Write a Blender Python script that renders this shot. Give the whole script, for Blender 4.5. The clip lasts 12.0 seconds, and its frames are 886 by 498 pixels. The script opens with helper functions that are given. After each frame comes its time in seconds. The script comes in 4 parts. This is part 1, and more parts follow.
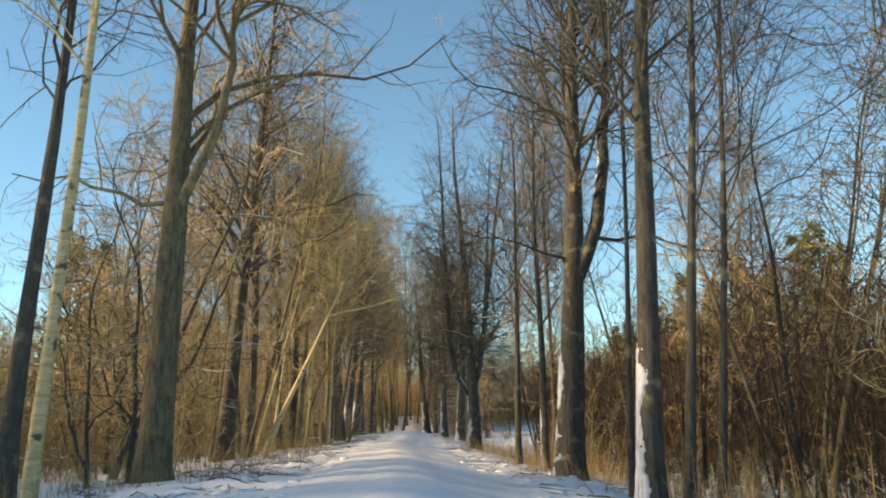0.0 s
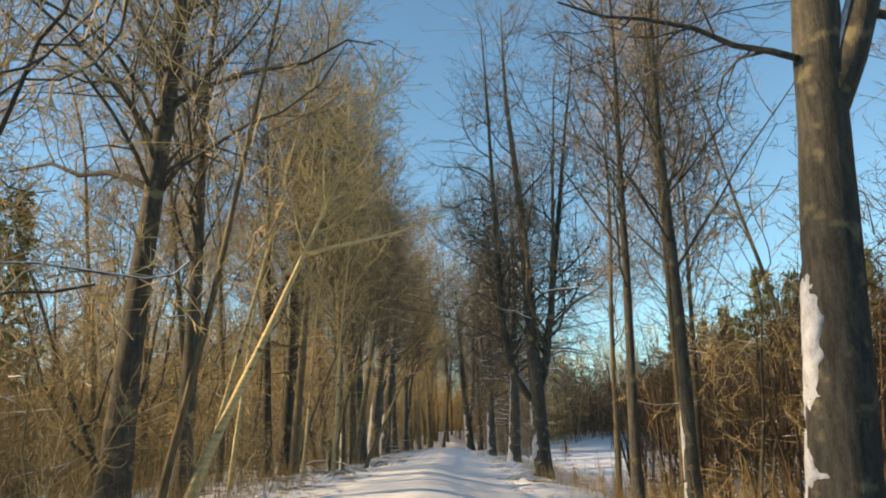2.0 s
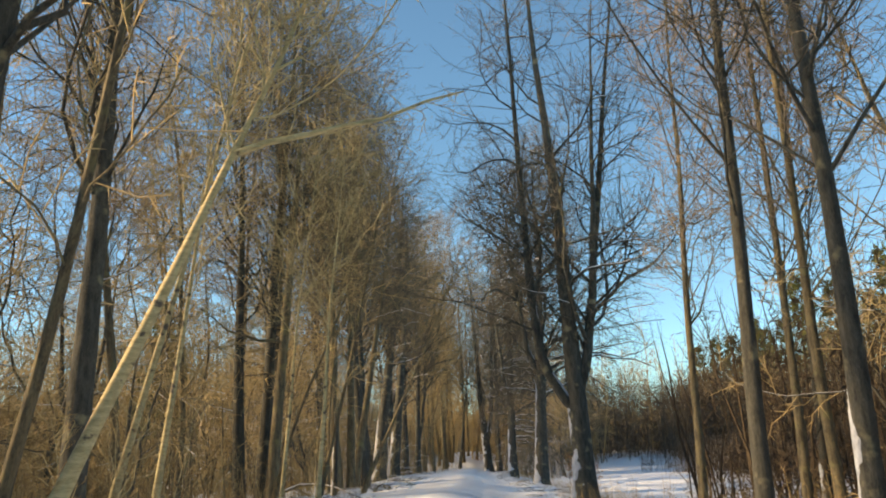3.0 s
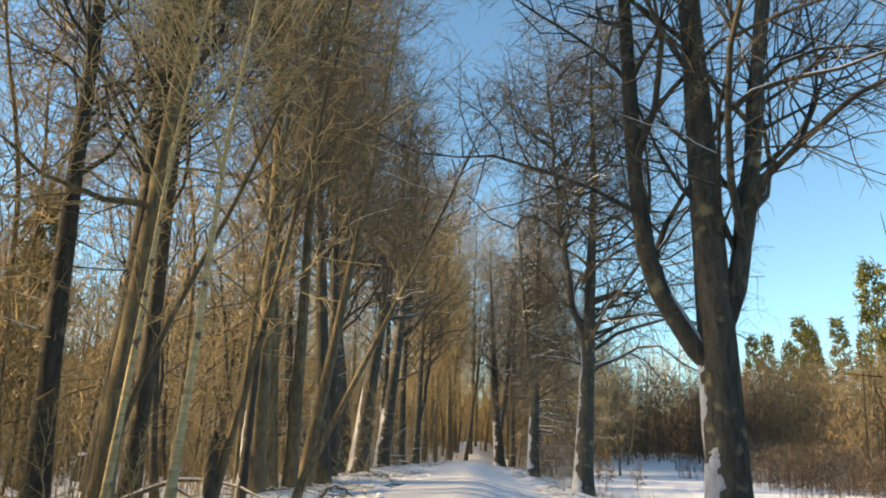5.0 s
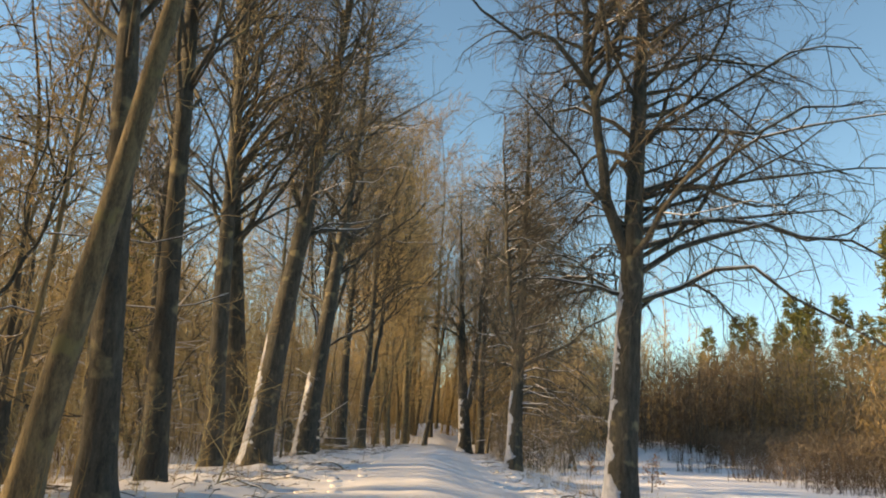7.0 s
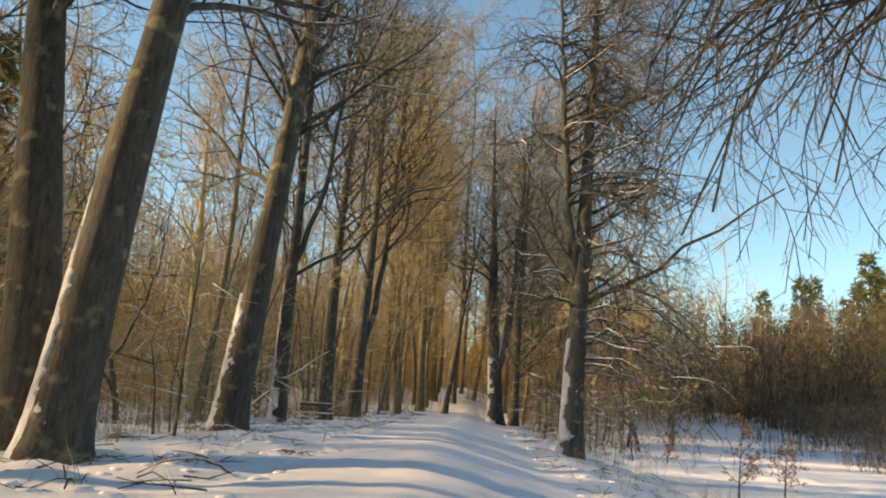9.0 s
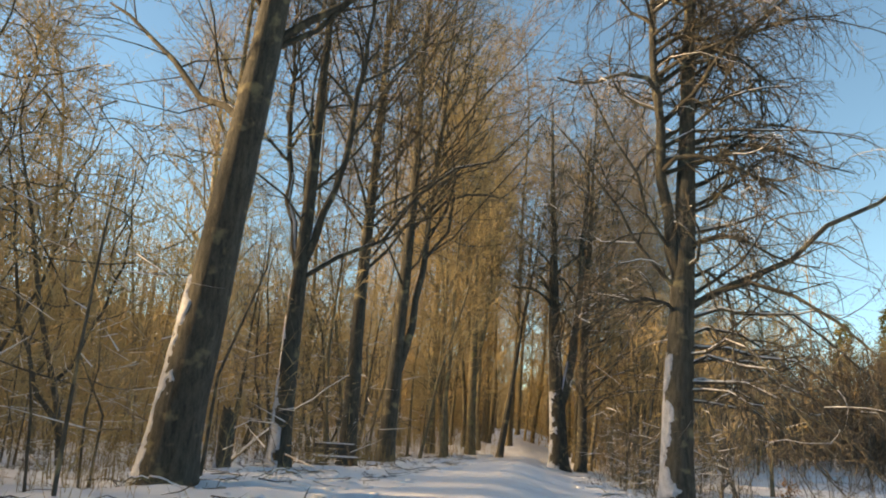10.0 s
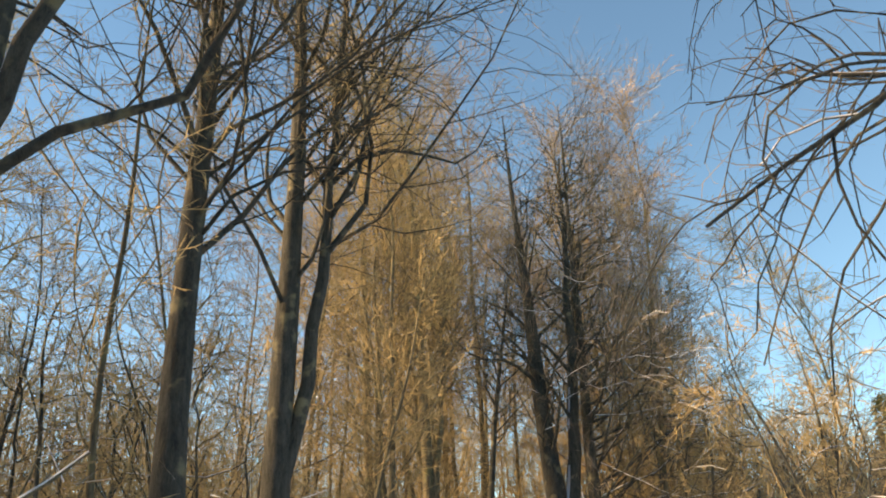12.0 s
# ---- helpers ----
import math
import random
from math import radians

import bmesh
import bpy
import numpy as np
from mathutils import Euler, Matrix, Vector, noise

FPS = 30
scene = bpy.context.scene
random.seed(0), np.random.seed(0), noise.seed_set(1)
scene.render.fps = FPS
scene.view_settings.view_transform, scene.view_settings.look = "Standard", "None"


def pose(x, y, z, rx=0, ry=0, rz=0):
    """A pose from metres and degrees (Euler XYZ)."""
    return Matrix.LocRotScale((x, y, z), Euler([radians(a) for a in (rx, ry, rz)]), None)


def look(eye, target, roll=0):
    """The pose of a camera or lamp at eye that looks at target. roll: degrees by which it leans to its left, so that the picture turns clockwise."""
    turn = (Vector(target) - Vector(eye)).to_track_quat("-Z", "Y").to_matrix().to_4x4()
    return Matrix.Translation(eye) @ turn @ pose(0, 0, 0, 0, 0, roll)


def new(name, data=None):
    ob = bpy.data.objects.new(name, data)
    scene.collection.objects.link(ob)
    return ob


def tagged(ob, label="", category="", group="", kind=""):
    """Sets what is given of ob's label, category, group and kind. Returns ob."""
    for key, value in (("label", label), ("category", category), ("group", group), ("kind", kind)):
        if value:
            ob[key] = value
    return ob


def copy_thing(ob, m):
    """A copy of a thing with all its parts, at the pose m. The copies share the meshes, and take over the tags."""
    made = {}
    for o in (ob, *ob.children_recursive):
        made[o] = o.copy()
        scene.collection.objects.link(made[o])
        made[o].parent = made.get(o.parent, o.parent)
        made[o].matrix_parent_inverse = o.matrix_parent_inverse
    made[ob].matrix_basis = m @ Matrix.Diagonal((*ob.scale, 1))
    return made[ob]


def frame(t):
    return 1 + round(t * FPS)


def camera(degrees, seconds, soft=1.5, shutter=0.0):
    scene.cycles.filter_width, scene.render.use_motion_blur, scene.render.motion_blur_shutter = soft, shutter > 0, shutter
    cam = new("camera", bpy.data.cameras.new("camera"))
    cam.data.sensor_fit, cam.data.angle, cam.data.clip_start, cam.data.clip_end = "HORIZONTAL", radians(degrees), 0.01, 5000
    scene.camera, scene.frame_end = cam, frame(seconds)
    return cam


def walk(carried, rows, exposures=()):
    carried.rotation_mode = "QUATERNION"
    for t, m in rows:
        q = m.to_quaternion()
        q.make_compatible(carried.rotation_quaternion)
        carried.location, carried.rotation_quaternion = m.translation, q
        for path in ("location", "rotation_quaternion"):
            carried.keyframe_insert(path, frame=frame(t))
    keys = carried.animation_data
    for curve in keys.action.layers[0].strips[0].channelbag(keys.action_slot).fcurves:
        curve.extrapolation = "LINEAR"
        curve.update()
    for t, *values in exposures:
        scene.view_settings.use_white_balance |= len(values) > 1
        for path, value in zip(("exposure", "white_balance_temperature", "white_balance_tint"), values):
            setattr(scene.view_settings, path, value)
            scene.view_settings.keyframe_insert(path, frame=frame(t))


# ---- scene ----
cam = camera(58.0, 12.0, soft=2.0)
PATH = [
    (0, (4.469, -2.276, 0.779), (4.388, -0.323, 1.205), -2.0),
    (0.5, (4.28, 0.775, 0.781), (4.178, 2.724, 1.214), -1.5),
    (1, (4.059, 3.986, 0.833), (3.893, 5.926, 1.291), -2.0),
    (1.5, (3.815, 7.161, 0.864), (3.625, 9.098, 1.323), -2.1),
    (2, (3.408, 10.377, 0.874), (3.232, 12.315, 1.338), -2.3),
    (2.5, (3.011, 13.639, 0.818), (2.836, 15.574, 1.295), -2.4),
    (3, (2.769, 16.781, 0.721), (2.561, 18.702, 1.237), -2.6),
    (3.5, (2.434, 19.909, 0.61), (2.193, 21.817, 1.159), -1.0),
    (3.7, (2.295, 21.166, 0.616), (2.051, 23.08, 1.143), -0.5),
    (5.3, (1.074, 31.321, 0.833), (0.826, 33.25, 1.303), 1.4),
    (5.5, (0.906, 32.609, 0.835), (0.674, 34.547, 1.27), 1.2),
    (6, (0.517, 35.864, 0.849), (0.346, 37.817, 1.244), 1.8),
    (6.5, (0.272, 39.115, 0.829), (0.132, 41.062, 1.265), 1.9),
    (6.7, (0.201, 40.389, 0.831), (0.057, 42.332, 1.284), 2.1),
    (8.3, (-0.308, 50.294, 0.946), (-0.59, 52.223, 1.391), 3.2),
    (8.5, (-0.388, 51.563, 0.939), (-0.643, 53.497, 1.38), 2.9),
    (9, (-0.646, 54.837, 0.881), (-0.885, 56.788, 1.249), 3.7),
    (9.5, (-0.996, 58.047, 0.835), (-1.352, 59.972, 1.245), 5.0),
    (10, (-1.344, 61.27, 0.806), (-1.715, 63.181, 1.265), 3.9),
    (10.5, (-1.708, 64.523, 0.776), (-2.058, 66.436, 1.241), 1.9),
    (11, (-2.027, 67.84, 0.785), (-2.353, 69.755, 1.262), 1.5),
    (11.5, (-2.696, 71.407, 0.846), (-2.966, 73.267, 1.532), 0.6),
    (11.7, (-3.028, 72.8, 0.834), (-3.272, 74.637, 1.585), -1.1),
    (12, (-3.572, 74.812, 0.819), (-3.763, 76.627, 1.636), -2.8),
]
walk(cam, [(t, look(eye, target, roll)) for t, eye, target, roll in PATH], exposures=[(0.0, 0.0, 8700, 18), (0.5, -0.1, 8200, 16), (2.5, -0.05, 8400, 19), (3.7, 0.05, 8100, 18), (5.5, 0.2, 8600, 20), (6.5, 0.0, 9600, 23), (9.0, 0.1, 9700, 22), (9.6, 0.1, 10000, 23), (10.5, 0.2, 9300, 21), (12.0, 0.3, 9300, 23)])

# ---------------------------------------------------------------- light
SUN_AZ, SUN_EL = radians(261), radians(22)
world = bpy.data.worlds.new("sky")
scene.world = world
world.use_nodes = True
wn = world.node_tree
sky = wn.nodes.new("ShaderNodeTexSky")
sky.sky_type = "NISHITA"
sky.sun_disc = False
sky.sun_elevation, sky.sun_rotation = SUN_EL, SUN_AZ
sky.air_density, sky.dust_density, sky.ozone_density = 0.9, 0.0, 1.0
tone = wn.nodes.new("ShaderNodeMix")
tone.data_type, tone.blend_type = "RGBA", "MULTIPLY"
tone.inputs[0].default_value = 1.0
tone.inputs[7].default_value = (0.56, 0.98, 1.12, 1)
wn.links.new(sky.outputs[0], tone.inputs[6])
wn.links.new(tone.outputs[2], wn.nodes["Background"].inputs[0])
wn.nodes["Background"].inputs[1].default_value = 0.235
sun = new("sun", bpy.data.lights.new("sun", "SUN"))
sun.data.energy, sun.data.angle, sun.data.color = 9.0, radians(3.5), (1.0, 0.83, 0.54)
to_sun = Vector((math.sin(SUN_AZ) * math.cos(SUN_EL), math.cos(SUN_AZ) * math.cos(SUN_EL), math.sin(SUN_EL)))
sun.matrix_world = look(to_sun * 200, (0, 0, 0))


# ---------------------------------------------------------------- materials
def material(name, low, high, rough=0.85, scale=(8, 8, 8), bump=0.4, spots=None, fine=6.0, per_object=0.0, spot_edge=(0.56, 0.66), spot_scale=3.0):
    """Two noises mix low and high; spots: colour of patches with a shape of their own."""
    m = bpy.data.materials.new(name)
    m.use_nodes = True
    n, l = m.node_tree.nodes, m.node_tree.links
    bsdf = n["Principled BSDF"]
    bsdf.inputs["Roughness"].default_value = rough
    co = n.new("ShaderNodeTexCoord")
    mp = n.new("ShaderNodeMapping")
    mp.inputs["Scale"].default_value = scale
    l.new(co.outputs["Object"], mp.inputs[0])
    a = n.new("ShaderNodeTexNoise")
    a.inputs["Scale"].default_value, a.inputs["Detail"].default_value = 1.0, 5.0
    b = n.new("ShaderNodeTexNoise")
    b.inputs["Scale"].default_value, b.inputs["Detail"].default_value = fine, 3.0
    l.new(mp.outputs[0], a.inputs[0])
    l.new(mp.outputs[0], b.inputs[0])
    mix = n.new("ShaderNodeMath")
    mix.operation = "MULTIPLY_ADD"
    l.new(a.outputs[0], mix.inputs[0])
    mix.inputs[1].default_value = 0.6
    half = n.new("ShaderNodeMath")
    half.operation = "MULTIPLY"
    half.inputs[1].default_value = 0.4
    l.new(b.outputs[0], half.inputs[0])
    l.new(half.outputs[0], mix.inputs[2])
    ramp = n.new("ShaderNodeValToRGB")
    ramp.color_ramp.elements[0].position, ramp.color_ramp.elements[1].position = 0.36, 0.64
    ramp.color_ramp.elements[0].color, ramp.color_ramp.elements[1].color = (*low, 1), (*high, 1)
    l.new(mix.outputs[0], ramp.inputs[0])
    colour = ramp.outputs[0]
    if spots:
        s = n.new("ShaderNodeTexNoise")
        s.inputs["Scale"].default_value, s.inputs["Detail"].default_value = spot_scale, 4.0
        l.new(co.outputs["Object"], s.inputs[0])
        sr = n.new("ShaderNodeValToRGB")
        sr.color_ramp.elements[0].position, sr.color_ramp.elements[1].position = spot_edge
        l.new(s.outputs[0], sr.inputs[0])
        mc = n.new("ShaderNodeMix")
        mc.data_type = "RGBA"
        l.new(sr.outputs[0], mc.inputs[0])
        l.new(colour, mc.inputs[6])
        mc.inputs[7].default_value = (*spots, 1)
        colour = mc.outputs[2]
    if per_object:
        oi = n.new("ShaderNodeObjectInfo")
        hs = n.new("ShaderNodeHueSaturation")
        mr = n.new("ShaderNodeMapRange")
        mr.inputs[3].default_value, mr.inputs[4].default_value = 1 - per_object, 1 + per_object
        l.new(oi.outputs["Random"], mr.inputs[0])
        l.new(mr.outputs[0], hs.inputs["Value"])
        l.new(colour, hs.inputs["Color"])
        colour = hs.outputs[0]
    l.new(colour, bsdf.inputs["Base Color"])
    bp = n.new("ShaderNodeBump")
    bp.inputs["Strength"].default_value, bp.inputs["Distance"].default_value = bump, 0.03
    l.new(mix.outputs[0], bp.inputs["Height"])
    l.new(bp.outputs[0], bsdf.inputs["Normal"])
    return m


M_SNOW = material("snow", (0.78, 0.80, 0.84), (0.88, 0.89, 0.91), 0.7, (1.2, 1.2, 1.2), 0.5, fine=9.0)
# Snow on trunks and stumps: grey-blue shade put into its base colour.
M_SNOW_SHADED = material("shaded_bark_snow", (0.34, 0.37, 0.42), (0.62, 0.65, 0.70), 0.8, (9, 9, 5), 0.8, fine=5.0)
M_BARK = material("dark_bark", (0.028, 0.028, 0.024), (0.098, 0.094, 0.076), 0.9, (14, 14, 3), 1.0, spots=(0.22, 0.195, 0.12), per_object=0.25, spot_edge=(0.58, 0.70))
M_ALDER = material("mossy_bark", (0.06, 0.052, 0.038), (0.24, 0.195, 0.115), 0.9, (14, 14, 3), 0.9, spots=(0.20, 0.18, 0.09), per_object=0.2)
M_BIRCH = material("birch_bark", (0.32, 0.26, 0.13), (0.60, 0.51, 0.28), 0.75, (3, 3, 16), 0.5, spots=(0.10, 0.08, 0.06), per_object=0.15, spot_edge=(0.60, 0.66), spot_scale=5.0)
M_TWIG = material("twigs", (0.30, 0.215, 0.105), (0.56, 0.425, 0.215), 0.85, (1, 1, 1), 0.0, per_object=0.25)
M_TWIG_GREY = material("grey_twigs", (0.13, 0.107, 0.08), (0.29, 0.24, 0.175), 0.85, (1, 1, 1), 0.0, per_object=0.25)
M_TWIG_PINK = material("birch_twigs", (0.22, 0.17, 0.13), (0.42, 0.33, 0.25), 0.85, (1, 1, 1), 0.0, per_object=0.2)
M_BRUSH = material("brush", (0.21, 0.145, 0.065), (0.46, 0.335, 0.15), 0.9, (0.8, 0.8, 0.8), 0.0, per_object=0.3)
# Reddish brush, darkened in colour to stand for tree shadow and self-shadow.
M_BRUSH_RED_SHADED = material("shaded_reddish_brush", (0.042, 0.029, 0.018), (0.125, 0.086, 0.05), 0.9, (0.8, 0.8, 0.8), 0.0, per_object=0.3)
M_FOREST = material("far_forest", (0.12, 0.085, 0.045), (0.33, 0.245, 0.12), 0.95, (1.6, 1.6, 0.14), 1.0, fine=5.0)
M_NEEDLE = material("needles", (0.06, 0.075, 0.018), (0.18, 0.175, 0.045), 0.8, (0.7, 0.7, 0.7), 0.0, per_object=0.25)
M_LEAF = material("dead_leaves", (0.26, 0.11, 0.03), (0.50, 0.25, 0.08), 0.8, (4, 4, 4), 0.0)
M_WOOD = material("weathered_wood", (0.03, 0.027, 0.024), (0.10, 0.085, 0.07), 0.85, (10, 10, 10), 0.6)


# ---------------------------------------------------------------- mesh tools
def mesh_of(name, verts, faces, mat, smooth=True):
    """A mesh from arrays: verts (n, 3); faces: one array (m, 3 or 4), or a list of such arrays."""
    verts = np.asarray(verts, np.float32)
    faces = [np.asarray(f, np.int32) for f in (faces if isinstance(faces, list) else [faces])]
    total = np.concatenate([np.full(len(f), f.shape[1], np.int32) for f in faces])
    loops = np.concatenate([f.ravel() for f in faces])
    me = bpy.data.meshes.new(name)
    me.vertices.add(len(verts))
    me.vertices.foreach_set("co", verts.ravel())
    me.loops.add(len(loops))
    me.loops.foreach_set("vertex_index", loops)
    me.polygons.add(len(total))
    me.polygons.foreach_set("loop_start", np.concatenate([[0], np.cumsum(total)[:-1]]).astype(np.int32))
    me.polygons.foreach_set("loop_total", total)
    me.polygons.foreach_set("use_smooth", np.full(len(total), smooth))
    me.update(calc_edges=True)
    me.materials.append(mat)
    return me


def part_of(name, verts, faces, mat, parent, label="", smooth=True):
    ob = new(name, mesh_of(name, verts, faces, mat, smooth))
    ob.parent = parent
    if label:
        ob["label"] = label
    return ob


def unit(v):
    return v / np.maximum(np.linalg.norm(v, axis=-1, keepdims=True), 1e-9)


def tubes(P, R, sides):
    """Tubes round the polylines P (N, n, 3) of radii R (N, n), open below, drawn to a point above."""
    N, n, _ = P.shape
    tan = unit(np.gradient(P, axis=1))
    ref = np.where(np.abs(tan[:, :1, 2:3]) > 0.9, np.array([1.0, 0, 0]), np.array([0, 0, 1.0]))
    a = unit(np.cross(tan, ref))
    b = np.cross(tan, a)
    ang = np.arange(sides) * 2 * math.pi / sides
    ring = a[:, :, None] * np.cos(ang)[:, None] + b[:, :, None] * np.sin(ang)[:, None]
    V = P[:, :, None] + ring * R[:, :, None, None]
    idx = np.arange(N * n * sides).reshape(N, n, sides)
    nxt = np.roll(idx, -1, axis=2)
    F = np.stack([idx[:, :-1], nxt[:, :-1], nxt[:, 1:], idx[:, 1:]], -1)
    return V.reshape(-1, 3), F.reshape(-1, 4)


def cones(P, R):
    """Three-sided spikes from the first to the last point of P (N, n, 3)."""
    a0, b0 = P[:, 0], P[:, -1]
    tan = unit(b0 - a0)
    ref = np.where(np.abs(tan[:, 2:3]) > 0.9, np.array([1.0, 0, 0]), np.array([0, 0, 1.0]))
    u = unit(np.cross(tan, ref))
    w = np.cross(tan, u)
    ring = [a0 + (u * math.cos(k) + w * math.sin(k)) * R[:, :1] for k in (0, 2.094, 4.189)]
    V = np.stack(ring + [b0], 1)
    q = np.arange(len(P))[:, None] * 4
    F = np.concatenate([q + np.array([[0, 1, 3]]), q + np.array([[1, 2, 3]]), q + np.array([[2, 0, 3]])])
    return V.reshape(-1, 3), F


def slivers(rng, P, R):
    """The finest twigs of far growth: one long triangle each."""
    a0, b0 = P[:, 0], P[:, -1]
    side = unit(np.cross(b0 - a0, rng.normal(size=a0.shape))) * R[:, :1]
    V = np.stack([a0 - side, a0 + side, b0], 1)
    return V.reshape(-1, 3), np.arange(len(P) * 3).reshape(-1, 3)


def bent_slivers(P, R, rng):
    """Fine twigs with a bend: a tapering ribbon and a pointed end each, over three points of P (N, 3, 3)."""
    side = unit(np.cross(P[:, 2] - P[:, 0], rng.normal(size=P[:, 0].shape)))
    w0, w1 = side * R[:, :1], side * R[:, 1:2]
    V = np.stack([P[:, 0] - w0, P[:, 0] + w0, P[:, 1] + w1, P[:, 1] - w1, P[:, 2]], 1)
    q = np.arange(len(P))[:, None] * 5
    return V.reshape(-1, 3), q + np.array([[0, 1, 2, 3]]), q + np.array([[3, 2, 4]])


def join(pieces):
    V, F, k = [], {3: [], 4: []}, 0
    for v, f in pieces:
        V.append(v)
        for g in f if isinstance(f, tuple) else (f,):
            F[g.shape[1]].append(g + k)
        k += len(v)
    return np.concatenate(V), [np.concatenate(fs) for fs in F.values() if fs]


def sprout(rng, P, R, count, lo, hi, angle, length, radius, trop=0.15, wig=0.12, n=4, taper=0.25, spread=None, curl=0.0):
    """count children on each polyline of P, between its shares lo and hi, at angle (deg) to it; length, radius: of a child at the
    share s (0 to 1) of the stretch, as (first, last). trop: bend upward (or, negative, down)."""
    N, m, _ = P.shape
    K = N * count
    who = np.repeat(np.arange(N), count)
    s = (np.tile(np.arange(count), N) + rng.random(K)) / count
    t = (lo + (hi - lo) * s) * (m - 1)
    i = np.minimum(t.astype(int), m - 2)
    f = (t - i)[:, None]
    base = P[who, i] * (1 - f) + P[who, i + 1] * f
    tan = unit(P[who, i + 1] - P[who, i])
    rb = R[who, i] * (1 - f[:, 0]) + R[who, i + 1] * f[:, 0]
    rand = rng.normal(size=(K, 3))
    if spread is not None:
        rand = rand * 0.6 + np.asarray(spread, float)
    perp = unit(rand - (rand * tan).sum(1, keepdims=True) * tan)
    ang = np.radians(angle * (0.75 + 0.5 * rng.random(K)))[:, None]
    d = tan * np.cos(ang) + perp * np.sin(ang)
    L = (length[0] + (length[1] - length[0]) * s) * (0.6 + 0.7 * rng.random(K))
    r0 = np.minimum((radius[0] + (radius[1] - radius[0]) * s) * (0.7 + 0.6 * rng.random(K)), rb * 0.75)
    pts = [base]
    step = (L / (n - 1))[:, None]
    turn = np.cross(d, rng.normal(size=(K, 3))) * curl
    for k in range(n - 1):
        pts.append(pts[-1] + d * step)
        d = unit(d + np.array([0, 0, trop]) + turn * (1 if k < n // 2 else -0.6) + rng.normal(size=(K, 3)) * wig)
    shrink = 1 - (1 - taper) * np.linspace(0, 1, n) ** 0.8
    return np.stack(pts, 1), r0[:, None] * shrink


# ---------------------------------------------------------------- ground
def path_x(y):
    """The lane's middle."""
    return np.interp(np.asarray(y, float), [-400, -2, 10, 20, 31, 40, 50, 58, 66, 75, 88, 104, 120, 150, 400],
                     [30, 4.45, 3.45, 2.4, 1.1, 0.2, -0.3, -1.0, -1.85, -2.75, -3.5, -4.4, -5.9, -8.3, -25])


def smooth(a, b, x):
    t = np.clip((np.asarray(x, float) - a) / (b - a), 0, 1)
    return t * t * (3 - 2 * t)


PERM = np.random.default_rng(99).permutation(4096)
LEVEL = np.random.default_rng(98).uniform(-1, 1, 4096)


def lattice(ix, iy, seed):
    return LEVEL[PERM[(PERM[(ix.astype(np.int64) + seed * 17) & 4095] + iy.astype(np.int64)) & 4095]]


def wave(x, y, seed, size):
    """Soft lumps, from -1 to 1."""
    x, y = np.asarray(x, float) / size, np.asarray(y, float) / size
    ca, sa = math.cos(0.5 + 0.41 * seed), math.sin(0.5 + 0.41 * seed)
    x, y = x * ca - y * sa + 0.31 * np.sin(y * 1.3), x * sa + y * ca + 0.31 * np.sin(x * 1.7)
    ix, iy = np.floor(x), np.floor(y)
    fx, fy = x - ix, y - iy
    fx, fy = fx * fx * (3 - 2 * fx), fy * fy * (3 - 2 * fy)
    a, b = lattice(ix, iy, seed), lattice(ix + 1, iy, seed)
    c, d = lattice(ix, iy + 1, seed), lattice(ix + 1, iy + 1, seed)
    return (a * (1 - fx) + b * fx) * (1 - fy) + (c * (1 - fx) + d * fx) * fy


def ground_z(x, y):
    x, y = np.asarray(x, float), np.asarray(y, float)
    u = x - path_x(y)
    rise = 2.3 * smooth(98, 150, y) + 6.0 * smooth(150, 420, y)
    rut = -0.022 * (np.exp(-((np.abs(u) - 0.75) / 0.28) ** 2))
    left = -0.13 * smooth(0.0, 2.8, -u) - 0.22 * smooth(3.5, 9, -u) - 0.3 * smooth(9, 20, -u)
    right = -0.56 * smooth(-0.7, 2.6, u) - 0.64 * smooth(2.7, 7.0, u)
    off = smooth(1.3, 2.6, np.abs(u))
    lumps = wave(x, y, 3, 0.9) * 0.075 * off + wave(x, y, 5, 5.0) * 0.07 * off + wave(x, y, 7, 0.38) * (0.012 + 0.022 * off) + wave(x, y, 9, 0.8) * 0.009 + wave(x, y, 12, 2.2) * 0.012 + wave(x, y, 8, 1.3) * 0.010
    lumps = lumps * (1 - smooth(9, 14, np.abs(x))) * (1 - smooth(104, 112, np.abs(y)))
    far = wave(x, y, 11, 120.0) * 2.0 * smooth(90, 300, np.hypot(x, y - 40))
    return rise + rut + left + right + lumps + far


def steps(lo, hi, step, reach, grow=1.22):
    mid = list(np.arange(lo, hi + step / 2, step))
    out, d = [], step
    while (out[-1] if out else 0) < reach:
        d *= grow
        out.append((out[-1] if out else 0) + d)
    return np.array([lo - o for o in reversed(out)] + mid + [hi + o for o in out])


gx, gy = steps(-10, 10, 0.15, 1600), steps(-4, 152, 0.22, 1800)
GX, GY = np.meshgrid(gx, gy)
GZ = ground_z(GX, GY)
gi = np.arange(GX.size).reshape(GX.shape)
gf = np.stack([gi[:-1, :-1], gi[:-1, 1:], gi[1:, 1:], gi[1:, :-1]], -1).reshape(-1, 4)
ground = new("ground", mesh_of("ground", np.stack([GX, GY, GZ], -1).reshape(-1, 3), gf, M_SNOW))
tagged(ground, "snow-covered ground with a trodden lane between trees", "ground", kind="structure")


